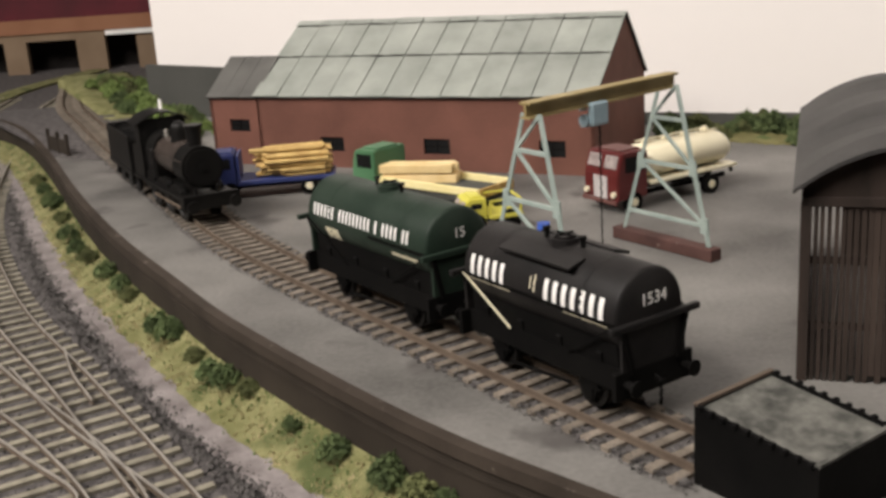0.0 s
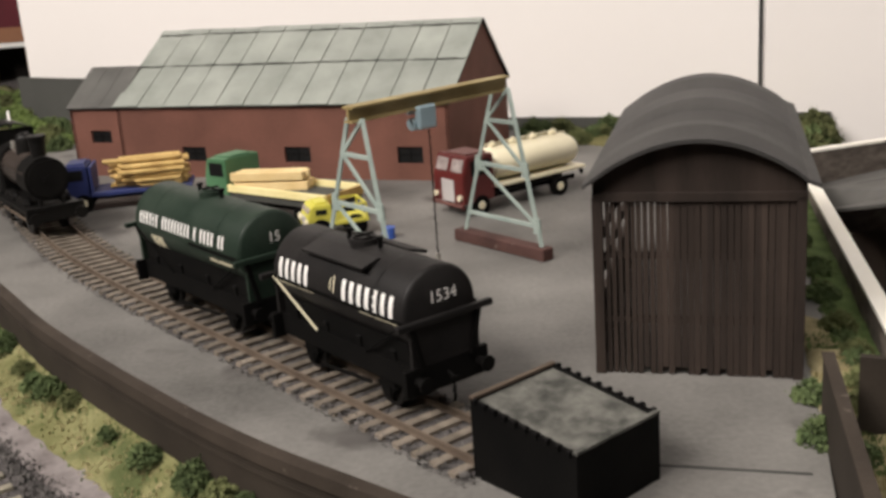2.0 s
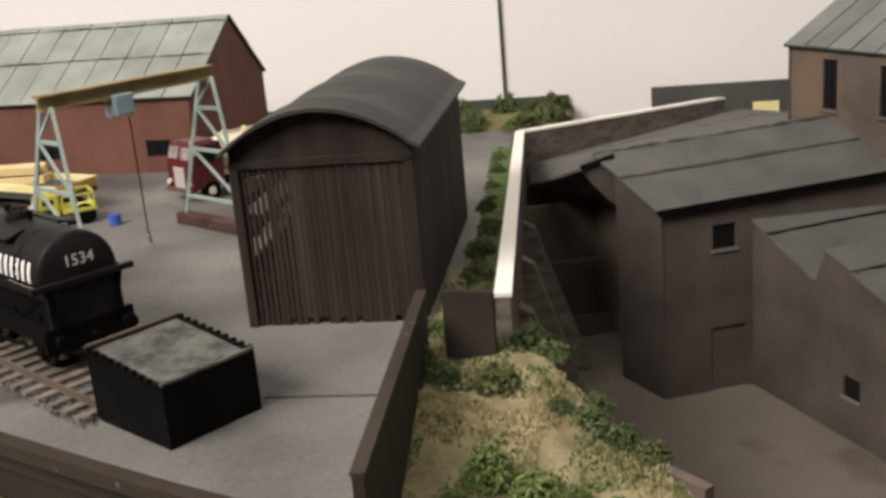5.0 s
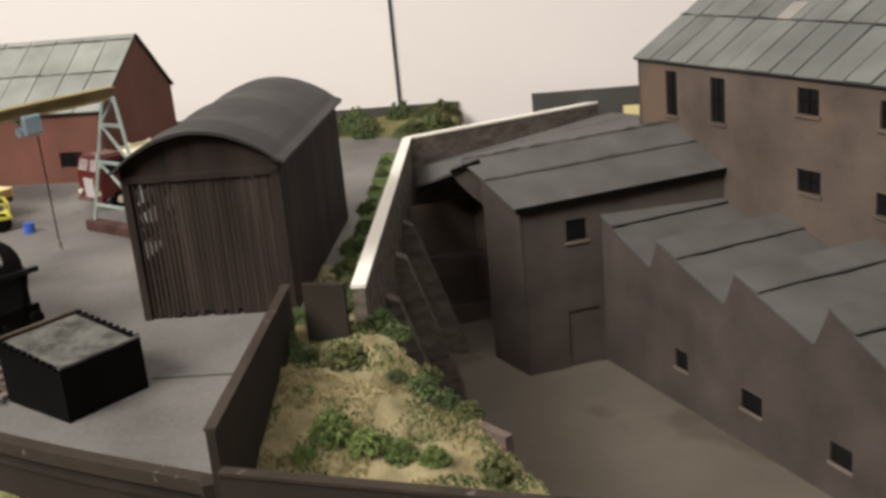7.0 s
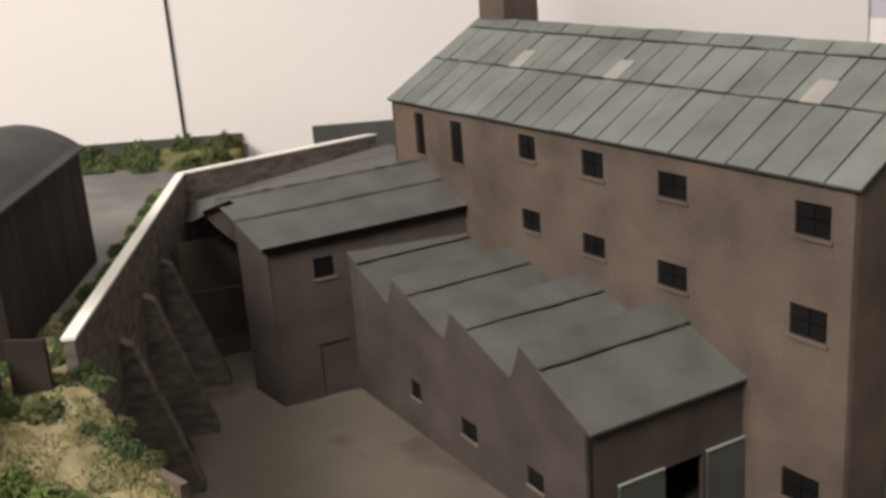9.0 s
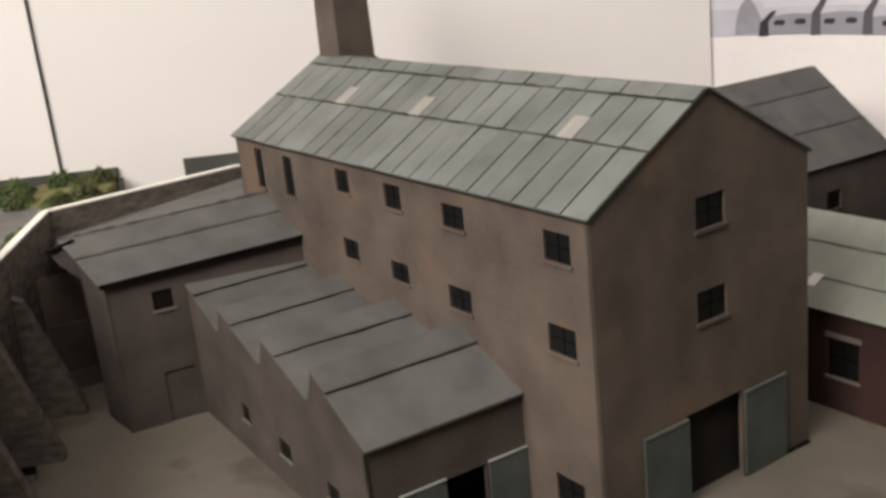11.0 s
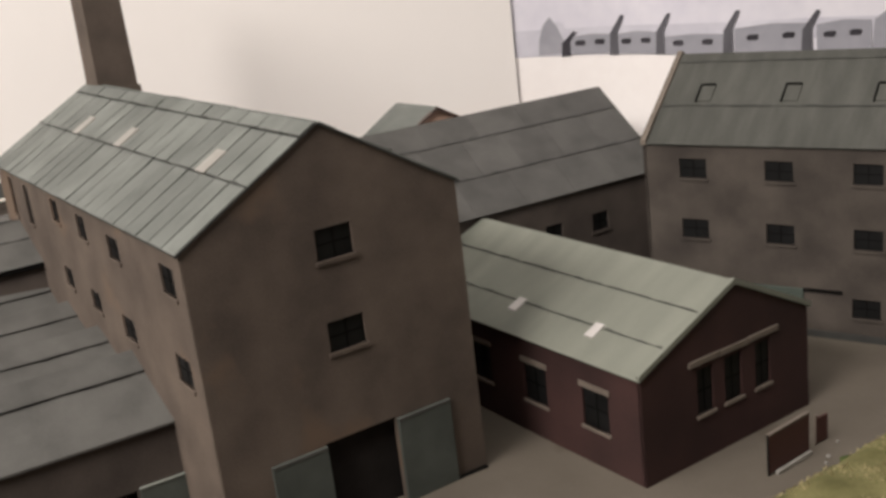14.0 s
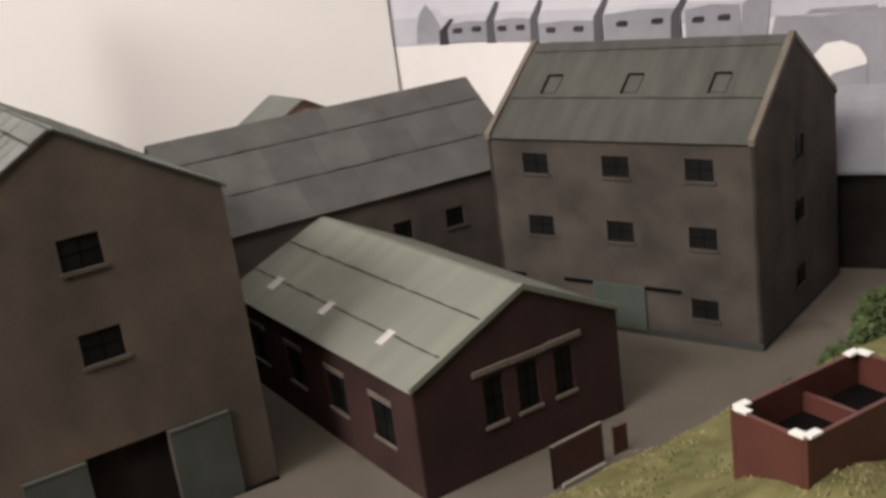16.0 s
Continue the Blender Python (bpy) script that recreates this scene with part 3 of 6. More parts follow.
def roof_light(b, a0, a1, f0, f1, mat, rim=None):
    """A pane lying on the left roof slope between two heights of it."""
    w = b.W * (1 - b.rf)
    ln, slope = math.hypot(w, b.r - b.h), math.atan2(b.r - b.h, w)
    base = Matrix.Translation((0, b.W, b.h)) @ Matrix.Rotation(math.pi, 4, "Z") @ Matrix.Rotation(slope, 4, "X")
    bm = fresh()
    box(bm, -a1, -a0, f0 * ln, f1 * ln, 1.0, 2.3, 0.15, m=base)
    p = part("roof_light", bm, mat, b.ob, "pale roof light")
    if rim:
        bm = fresh()
        for q in ((-a1 - 0.9, -a1, f0 * ln - 0.6, f1 * ln + 0.6), (-a1, -a0, f1 * ln, f1 * ln + 0.9)):
            box(bm, *q, 1.0, 3.4, m=base)
        part("rim", bm, rim, p)


for a in (253, 171, 46.5):
    roof_light(ML, a, a + 11, 0.485, 0.67, "pale")
stack = thing("mill_chimney", *on(ML, 328, 58), 86, 101.2, "tall square brown mill chimney at the roof end", "chimney")
for z0, z1, r0, r1 in ((-20, 8, 15.2, 15.0), (8, 118, 13.6, 12.1)):
    bm, prev = fresh(), None
    for z, r in ((z0, r0), (z1, r1)):
        ring = [bm.verts.new((x * r, y * r, z)) for x, y in ((-1, -1), (1, -1), (1, 1), (-1, 1))]
        if prev:
            for k in range(4):
                bm.faces.new((prev[k], prev[(k + 1) % 4], ring[(k + 1) % 4], ring[k]))
        else:
            bm.faces.new(ring[::-1])
        prev = ring
    bm.faces.new(prev)
    part("base" if z0 < 0 else "shaft", bm, "render", stack)

# gate shed against the mill wall (front wall along +x)
AX, AY = 249, 402
gs = thing("gate_shed", AX, AY, -99, 2.2, "brown rendered gate shed with felt roof strips", "shed")
bm = fresh()
holed(bm, 0, 128, 0, 96, [(24, 36, 72.5, 84.5), (22.5, 41, 0, 33)], 0, 2.5, top=lambda x: 95.5 + 0.026 * x)
part("wall", bm, "render_d", gs)
bm = fresh()
box(bm, 24.05, 35.95, 1.2, 1.8, 72.5, 84.5)
win = part("window", bm, "glass", gs)
bm = fresh()
box(bm, 23, 37, -0.8, 1, 70.9, 72.5)
part("sill", bm, "stone", win)
bm = fresh()
box(bm, 22.6, 40.9, 1.0, 2.0, 0, 33)
part("door", bm, "render_d", gs, "plain brown door")
bm = fresh()
prism(bm, [(0, 0), (36, 0), (36, 70), (37, 108), (36, 112), (33, 109), (0, 96)], -2.2, 0.4, "x", m=Matrix.Rotation(radians(12), 4, "Z"))
part("gable_wall", bm, "render_d", gs)
bm = fresh()
box(bm, 10, 12, 30, 118, 0, 74)
box(bm, -36, 10, 118, 120, 0, 74)
box(bm, -32, 9, 96, 98, 0, 12)
part("inner_wall", bm, "render", gs)
bm = fresh()
bar(bm, (-30, 92, 47), (6, 89, 47), 2.5, 2.5)
part("beam", bm, "render_d", gs)
ridge_y, ridge_z = 43, 115
sl = math.atan2(ridge_z - 96, ridge_y)
ROOF_TILT = Matrix.Rotation(radians(-1.5), 4, "Y")
n = math.hypot(ridge_y, ridge_z - 96)
m = ROOF_TILT @ Matrix.Translation((0, 0, 96)) @ Matrix.Rotation(sl, 4, "X")
for k, (f0, f1) in enumerate(((0, 0.54), (0.54, 1.0))):
    bm = fresh()
    lo = n * f0 - (2.5 if k == 0 else 0.5)
    q = [(-3 - 12.3 * f0, lo), (130 - 9 * f0, lo), (130 - 9 * f1, n * f1), (-3 - 12.3 * f1, n * f1)]
    prism(bm, q, 0.3 + 0.6 * k, 1.6 + 0.6 * k, "z", m=m)
    strip_ob = part("roof_strip", bm, "roof_d", gs)
    # painted shadow along the strip's upper edge
    bm = fresh()
    jagged(bm, (*q[3], 2.25 + 0.6 * k), (*q[2], 2.25 + 0.6 * k), (0, 1, 0), 0.4, 2.4, m, 3.0, k + 3.3)
    part("lap", bm, "seam", strip_ob)
# the low roof behind the ridge falls to the boundary wall; its lintel crosses the gateway
to_shed = Matrix.Diagonal((1000, 1000, 1000, 1)) @ gs.matrix_world.inverted() @ Matrix.Diagonal((MM, MM, MM, 1))
ROOF_BACK = [(237, 441, 16.2), (368, 452, 19.5), (398, 628, -4), (234, 582, -14), (224.5, 548, -19), (222.5, 440.5, 12.2)]


def slab_over(bm, points, faces, thick):
    top = [bm.verts.new(to_shed @ Vector(p)) for p in points]
    low = [bm.verts.new(to_shed @ Vector((p[0], p[1], p[2] - thick))) for p in points]
    for f in faces:
        bm.faces.new([top[k] for k in f])
        bm.faces.new([low[k] for k in f[::-1]])
    for k in range(len(top)):
        j = (k + 1) % len(top)
        bm.faces.new((top[k], low[k], low[j], top[j]))
    return bm


bm = slab_over(fresh(), ROOF_BACK, ((0, 1, 2), (0, 2, 3), (0, 3, 4), (0, 4, 5)), 1.6)
strip_ob = part("roof_strip", bm, "roof_d", gs)
bm = fresh()
jagged(bm, to_shed @ Vector((235.5, 517, 2.6)), to_shed @ Vector((384, 541, 9.6)), (0, 1, 0), 0.5, 2.6, None, 3.0, 9.1)
part("lap", bm, "seam", strip_ob)
# the hooded gable over the gateway and its dark verge board
bm = fresh()
face = [to_shed @ Vector(p) for p in ((242, 437.6, 14.5), (222.5, 440, 11.4), (227, 439.4, 4), (234, 438.6, -4), (242, 437.6, -12))]
near, far = [bm.verts.new(p) for p in face], [bm.verts.new(p + Vector((0, 2.4, 0))) for p in face]
bm.faces.new(near)
bm.faces.new(far[::-1])
for k in range(5):
    bm.faces.new((near[k], far[k], far[(k + 1) % 5], near[(k + 1) % 5]))
part("gable_wall", bm, "render_d", gs)
bm = fresh()
bar(bm, to_shed @ Vector((238, 438.2, 17.0)), to_shed @ Vector((221.5, 439, 12.8)), 2.6, 1.6)
part("verge_board", bm, "black", gs)
bm = fresh()
box(bm, -2, 128, -2.9, -2.4, 93.2, 96.4, m=ROOF_TILT)
part("gutter", bm, "black", gs)

# saw-tooth workshop
P0, P1 = Vector((293, 408)), Vector((325, 186))
SL = (P1 - P0).length
sw = thing("saw_tooth_workshop", P0.x, P0.y, -99, math.degrees(math.atan2(P1.y - P0.y, P1.x - P0.x)), "brown workshop with a saw-tooth felt roof", "workshop")
prof = [(0, 84.5), (3, 84), (50, 66), (56.5, 81), (110, 64), (117.5, 80.5), (168.5, 64), (177, 82), (SL, 59)]
sh = [(70, 80.5, 20, 29.5), (121.5, 136, 18, 27.5), (178.5, 191, 16.5, 25.5)]
bm = fresh()
xs = sorted({p[0] for p in prof} | {v for h in sh for v in h[:2]})


def saw_top(x):
    for a, b in zip(prof, prof[1:]):
        if a[0] <= x <= b[0]:
            return a[1] + (b[1] - a[1]) * (x - a[0]) / (b[0] - a[0])
    return prof[-1][1]


for a, b in zip(xs, xs[1:]):
    z = 0
    for h in sh:
        if h[0] <= a and b <= h[1]:
            prism(bm, [(a, 0), (b, 0), (b, h[2]), (a, h[2])], 0, 2.2, "y")
            z = h[3]
    prism(bm, [(a, z), (b, z), (b, saw_top(b)), (a, saw_top(a))], 0, 2.2, "y")
bmesh.ops.remove_doubles(bm, verts=bm.verts, dist=0.001)
part("wall", bm, "render_d", sw)
for h in sh:
    bm = fresh()
    box(bm, h[0] + 0.02, h[1] - 0.02, 1.1, 1.7, h[2], h[3])
    win = part("window", bm, "glass", sw)
    bm = fresh()
    box(bm, h[0] - 0.8, h[1] + 0.8, -0.8, 1, h[2] - 1.5, h[2])
    part("sill", bm, "stone", win)
for (a0, z0), (a1, z1) in ((prof[0], prof[2]), (prof[3], prof[4]), (prof[5], prof[6]), (prof[7], prof[8])):
    cut = a0 + (a1 - a0) * 0.3
    zc = z0 + (z1 - z0) * 0.3
    for q0, q1, r0, r1, lift in ((a0, cut + 0.6, z0, zc, 0.5), (cut - 0.6, a1 + (2.5 if a1 == SL else 0), zc, z1, 0.0)):
        bm = fresh()
        w = 88 + (a1 - 100) * 0.02
        prism(bm, [(q0, r0 + lift), (q1, r1 + lift), (q1, r1 + lift + 1.2), (q0, r0 + lift + 1.2)], -0.6, w, "y")
        strip_ob = part("roof_strip", bm, "roof_d", sw)
        if lift:
            # painted shadow where the upper felt ends
            bm = fresh()
            jagged(bm, (q1 + 0.6, -0.6, r1 + lift + 1.35), (q1 + 0.6, w, r1 + lift + 1.35), (1, 0, 0), 0.6, 2.2, None, 4.0, a0)
            part("lap", bm, "seam", strip_ob)
for (a0, z0), (a1, z1) in ((prof[2], prof[3]), (prof[4], prof[5]), (prof[6], prof[7])):
    bm = fresh()
    prism(bm, [(a0, z0), (a1, z0), (a1, z1)], 2.2, 88, "y")
    part("tooth_face", bm, "render_d", sw)
bm = fresh()
e0 = SL
for a, b, z0, z1 in ((0, 24, 0, 60), (24, 62, 30, 60), (62, 90, 0, 60)):
    box(bm, e0 - 2.3, e0, a, b, z0, z1 - 1.5)
bmesh.ops.remove_doubles(bm, verts=bm.verts, dist=0.001)
part("end_wall", bm, "render_d", sw)
for a0, a1 in ((14, 39), (63, 88)):
    bm = fresh()
    box(bm, e0 + 0.5, e0 + 1.8, a0, a1, 0.3, 31, 0.2)
    leaf = part("door", bm, "door", sw, "grey-green sliding door")
    bm = fresh()
    box(bm, e0 + 0.6, e0 + 2.2, a0, a1, 31, 31.7)
    part("door_rail", bm, "roof_w", leaf)
# near-black panel that paints in the workshop's shaded inside
bm = fresh()
box(bm, e0 - 30, e0 - 28, 4, 86, 0, 55)
part("inner_wall", bm, "dark", sw)

# the low brick shed
CS = Gabled("brick_shed", 741, 136, 102, 224, 126, -103.6, -44.5, -14.2, 0.46, "dark red brick shed with a green-grey roof", "shed", "brick_d")
cw = [(24, 43.5, 21.6, 43.4), (72.5, 91.5, 21.6, 43.9), (122, 141, 22, 44.4), (171, 190, 22, 44.4)]
cn = [(75.5, 87.4, 26, 50.8), (53.7, 66.8, 26, 50.8), (31.3, 43.2, 26, 50.8)]
CS.side("near", cn)
CS.side("left", cw)
CS.side("right", [])
CS.side("far", [])
for h in cw:
    CS.fill("left", h, lintel=True)
for h in cn:
    CS.fill("near", h)
for a0, a1, up in ((71.0, 93, 0.3), (48.6, 70.4, 0.0), (25, 48.0, 0.4)):
    bm = fresh()
    box(bm, -1.0, 1, a0, a1, 53.2 + up, 56.4 + up, 0.2)
    part("lintel", bm, "stone", CS.ob, "stone lintel")
CS.roof("roof_c", 2.5, 1.0, rows=[(0, 0.3), (0.3, 0.66), (0.66, 1)], cols=[1, 1, 1])
# near-white panes: their bright glint is put into the colour
for a, w in ((173, 8), (108, 7), (44.5, 6.5)):
    roof_light(CS, a, a + w, 0.17, 0.31, "screen")


def barge(b, x, mat, w=3.0, up=3.2):
    """Coping boards on a gable's two rakes."""
    for y0, y1 in ((-2.0, b.W * b.rf), (b.W * b.rf, b.W + 2.0)):
        bm = fresh()
        z0 = b.h if y0 < 0 else b.r
        z1 = b.r if y0 < 0 else b.h
        prism(bm, [(y0, z0 - 0.5), (y1, z1 - 0.5), (y1, z1 + up), (y0, z0 + up)], x, x + w, "x")
        part("coping", bm, mat, b.ob)


barge(CS, -1.4, "roof_c", 2.4, 2.6)
barge(CS, 222.8, "black", 4.5, 7.0)

# the three-storey mill
DM = Gabled("stone_mill", 960, 222.5, 121.2, 178.5, 135.5, -100, 20.2, 68.5, 0.52, "three-storey grey-brown mill with gable copings", "mill", "render_b")
dl = [(a, b, z, z + 12.8) for z in (98.2, 57.2) for a, b in ((134.5, 153), (78, 96), (24.7, 42))] + [(26, 43, 12.8, 25)]
dn = [(60, 77, 95.5, 108.5), (61, 78, 57, 70), (63, 79, 15, 28)]
DM.side("left", dl)
DM.side("near", dn)
DM.side("right", [])
DM.side("far", [])
for h in dl:
    DM.fill("left", h, stone="render_b")
for h in dn:
    DM.fill("near", h, stone="render_b")
DM.roof("roof_e", 1.5, -3, rows=[(0, 0.41), (0.41, 0.9), (0.9, 1)], cols=[1, 1, 1])
for x in (-0.6, 175.4):
    barge(DM, x, "stone_cap", 3.7, 3.4)
for a in (141.5, 84, 27.4):
    roof_light(DM, a, a + 9.6, 0.45, 0.62, "roof_e", "black")
bm = fresh()
box(bm, 73, 109, 135.6, 137.0, 0.3, 29, 0.2)
leaf = part("door", bm, "door_green", DM.ob, "grey-green sliding door")
for a0, a1 in ((49, 73), (109, 130), (160, 172)):
    bm = fresh()
    box(bm, a0, a1, 135.6, 136.8, 27.5, 29.4)
    part("door_rail", bm, "black", DM.ob)
bm = fresh()
box(bm, -0.7, 178.5, 135.6, 136.3, -5, 1.6)
part("plinth", bm, "seam", DM.ob)
bm = fresh()
box(bm, -0.7, -0.1, 0, 135.5, -5, 1.4)
part("plinth", bm, "seam", DM.ob)

# long dark building behind, and a small gabled one beyond it
EL = Gabled("long_shed", 777.5, 487, 187, 240, 140, -104, -11, 42, 0.5, "long dark rendered shed behind the mill", "shed", "render_d")
ew = [(52, 66, 60, 73), (92, 106, 60, 73), (132, 146, 60, 73), (52, 66, 23, 35), (92, 106, 23, 35)]
EL.side("left", ew)
for h in ew:
    EL.fill("left", h, stone="render_d")
for s in ("near", "right", "far"):
    EL.side(s, [])
EL.roof("roof_d", 2, 1, rows=[(0, 0.36), (0.36, 0.74), (0.74, 1)], cols=[6, 7, 6], gap=0.1)
GB = Gabled("far_shed", 715, 490, 104, 52, 80, -104, 16, 38.5, 0.5, "small far shed with a pinkish timber gable", "shed", "pinkwood")
for s in ("left", "near", "right"):
    GB.side(s, [])
GB.roof("roof", 3, 2, rows=1, cols=1)
barge(GB, -2.5, "kerb", 2.4, 1.6)

# dark building with a rounded pale roof, at the far end of the mill yard
FB = thing("far_store", 960, 240, -99, -48, "dark open store under a rounded grey canopy", "store")
# the open side is one solid near-black wall, its inside shade in the colour
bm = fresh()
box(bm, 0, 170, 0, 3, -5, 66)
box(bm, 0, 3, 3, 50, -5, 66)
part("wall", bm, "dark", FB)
bm = fresh()
arc = [(-5 + 60.0 * i / 12, 65 + 50 * math.sin(math.pi * 0.5 * i / 12)) for i in range(13)]
prism(bm, arc + [(p[0], p[1] - 2) for p in arc[::-1]], -4, 174, "x")
part("canopy", bm, "mural_grey", FB, "rounded grey canopy", smooth=False)

# white-topped wall between yard and mill
mw = thing("mill_wall", 0, 0, 0, label="brown mill boundary wall with a white coping", category="wall", kind="structure")
WALL = [(138.2, 268.3, 13.2), (230.5, 586, 5.2), (394, 641, 2.0)]
for (ax, ay, az), (bx, by, bz) in zip(WALL, WALL[1:]):
    a, b = Vector((ax, ay)), Vector((bx, by))
    n = Vector((-(b - a).normalized().y, (b - a).normalized().x))
    for nm, w0, w1, z0, dz, mt in (("wall_face", -2.3, 2.3, -99, -0.02, "rubble"), ("coping", -2.9, 2.9, 0, 1.4, "coping")):
        bm = fresh()
        vs = []
        for p, z in ((a, az), (b, bz)):
            lo = z0 if nm == "wall_face" else z
            q = [(p + n * w0, lo), (p + n * w1, lo), (p + n * w1, z + dz), (p + n * w0, z + dz)]
            vs.append([bm.verts.new((*c, zz)) for c, zz in q])
        for k in range(4):
            bm.faces.new((vs[0][k], vs[0][(k + 1) % 4], vs[1][(k + 1) % 4], vs[1][k]))
        bm.faces.new(vs[0][::-1])
        bm.faces.new(vs[1])
        part(nm, bm, mt, mw, "white painted coping" if nm == "coping" else "")
d = (Vector(WALL[1][:2]) - Vector(WALL[0][:2])).normalized()
n = Vector((d.y, -d.x))
for s, top, foot in ((74, -19, 31), (138, -19, 31.5), (203, -20, 32.5)):
    bm = fresh()
    m = Matrix.Translation((*(Vector(WALL[0][:2]) + d * s), 0)) @ Matrix.Rotation(math.atan2(n.y, n.x), 4, "Z")
    prism(bm, [(2.4, -99), (foot, -99), (foot, -94), (8.0, top), (2.4, top + 3)], -3.8, 3.8, "y", m=m)
    part("buttress", bm, "rubble", mw)
tagged(sheet("kerb_wall", [(152.5, 199), (164, 173), (167, 174.5), (155.5, 200.5)], -99, -11, "kerb", "low broken red-brown wall end", "wall"))

# ---- backscenes ----
bm = fresh()
ribbon(bm, smooth_line([(-315, 995), (-30, 855), (253, 709)], 40), 2, -104, 600)
tagged(link("backdrop", bm, "sheet"), "plain white backscene sheet", "backscene", kind="structure")
bm = fresh()
back2 = smooth_line([(254, 708), (520, 612), (767, 516)], 40)
ribbon(bm, back2, 0.8, -104, 600)
tagged(link("backdrop_second", bm, "sheet"), "plain white backscene sheet with a curved corner", "backscene", kind="structure")
bm = fresh()
ribbon(bm, [(252.3, 706.6), (254.3, 705.8)], 0.5, -60, 600)
tagged(link("backdrop_joint", bm, "seam"), "dark joint between two backscene sheets", "joint", kind="structure")
MURAL = smooth_line([(700, 563), (769, 520.5), (834, 467), (890, 379), (1005, 262), (1125, 80), (1220, -250)], 12)
bm = fresh()
ribbon(bm, MURAL, 2, -104, 600)
tagged(link("backdrop_painted", bm, "mural_sky"), "painted backscene of pale hills and distant mills", "backscene", kind="structure")
# painted hills and mills, laid as thin paint on the far backscene


def mural_place(s, z, out=2.6):
    p, h = at_line(MURAL, s - 12)
    n = Vector((math.sin(radians(h)), -math.cos(radians(h))))
    return Vector((*(p - n * -1 * out if n.x < 0 else p - n * out), z))


def painted(name, outline, mat, out, label, parent=None):
    """A flat painted shape on the backscene; outline in (distance along it, height)."""
    bm = fresh()
    pts = []
    for (a, za), (b, zb) in zip(outline, outline[1:] + outline[:1]):
        k = max(1, int(abs(b - a) / 10))
        pts += [(a + (b - a) * i / k, za + (zb - za) * i / k) for i in range(k)]
    s0, s1 = min(p[0] for p in pts), max(p[0] for p in pts)
    # columns so that the shape follows the curve of the board
    cuts = sorted({round(p[0], 2) for p in pts})

    def span(s):
        zs = []
        for (a, za), (b, zb) in zip(outline, outline[1:] + outline[:1]):
            if min(a, b) - 1e-6 <= s <= max(a, b) + 1e-6:
                if abs(b - a) < 1e-6:
                    zs += [za, zb]
                else:
                    zs.append(za + (zb - za) * (s - a) / (b - a))
        return min(zs), max(zs)

    for a, b in zip(cuts, cuts[1:]):
        e = min(0.05, (b - a) / 4)
        (la, ha), (lb, hb) = span(a + e), span(b - e)
        f = [bm.verts.new(mural_place(s, z, out)) for s, z in ((a, la), (b, lb), (b, hb), (a, ha))]
        bm.faces.new(f)
    if parent:
        return part(name, bm, mat, parent)
    return tagged(link(name, bm, mat), label, "backscene", kind="structure")


painted("painted_haze", [(80, 84), (150, 82), (330, 79), (520, 70), (520, 62), (330, 64), (80, 66)], "mural_haze", 2.3, "painted band of pale grey distance")
painted("painted_ground", [(60, 63), (200, 57.5), (400, 50), (400, -30), (60, -30)], "mural_white", 2.35, "painted pale ground below the distant mills")
painted("painted_hill", [(90, 62), (96, 82), (112, 79), (124, 90), (136, 87), (146, 60)], "mural_haze", 2.5, "painted pale trees")
painted("painted_tree", [(114, 62), (115, 74), (119, 86), (125, 93), (131, 84), (136, 72), (138, 62)], "mural_grey", 2.7, "painted grey tree")
painted("painted_far_town", [(396, 50), (400, 64), (430, 62), (470, 65), (520, 60), (520, -60), (420, -60)], "mural_grey", 2.5, "painted grey distant hillside")
painted("painted_far_roofs", [(420, 64), (424, 67), (466, 67), (466, 64)], "mural_grey", 2.8, "painted grey rooftops")
painted("painted_dome", [(424, 20), (425, 36), (432, 43), (443, 44.5), (454, 40), (459, 32), (459, 20)], "mural_white", 3.0, "painted pale domed roof")
painted("painted_shade", [(432, 8), (436, 22), (459, 28), (459, 8)], "mural_grey", 3.2, "painted grey wall")
pm = thing("painted_mills", 0, 0, 0, label="row of grey mills and leaning chimneys painted on the backscene", category="painting", kind="structure")
for a, b, z, h in ((141, 176, 60.5, 16), (180, 217, 58.5, 18), (222, 273, 57, 15.5), (279, 334, 55, 22), (338, 376, 53, 23)):
    painted("painted_mill", [(a, z), (a, z + h * 0.9), ((a + b) / 2, z + h), (b, z + h * 0.92), (b, z - 1)], "mural_grey", 2.9, "", pm)
    for f in (0.25, 0.72):
        c, zz = a + (b - a) * f, z + h * 0.55
        painted("painted_window", [(c - 4.4, zz - 1.6), (c - 4.8, zz + 1.2), (c - 2.5, zz + 2.6), (c + 3.6, zz + 2.4), (c + 4.4, zz + 0.4), (c + 3, zz - 2)], "mural_dark", 3.2, "", pm)
for s, z, h in ((137, 59.5, 20), (178, 58.0, 32), (219, 57.2, 32), (274, 55.6, 33), (331, 53.4, 31)):
    painted("painted_chimney", [(s - 4, z), (s - 3, z + h * 0.55), (s + 7, z + h), (s + 10, z + h - 0.5), (s + 3, z + h * 0.5), (s + 4, z)], "mural_dark" if h < 21 else "mural_chim", 3.1, "", pm)
for s, z in ((238, 100), (281, 101), (300, 106), (322, 100)):
    painted("painted_smoke", [(s - 3, z), (s - 1, z + 2.2), (s + 3, z + 4), (s + 5, z + 3), (s + 2, z + 0.5)], "mural_grey", 3.1, "", pm)
painted("painted_tower", [(376, 51), (378, 74), (388, 82), (398, 85), (394, 50)], "mural_grey", 3.15, "", pm)

# ---- dark fence boards and shrubs along the back of the yard ----


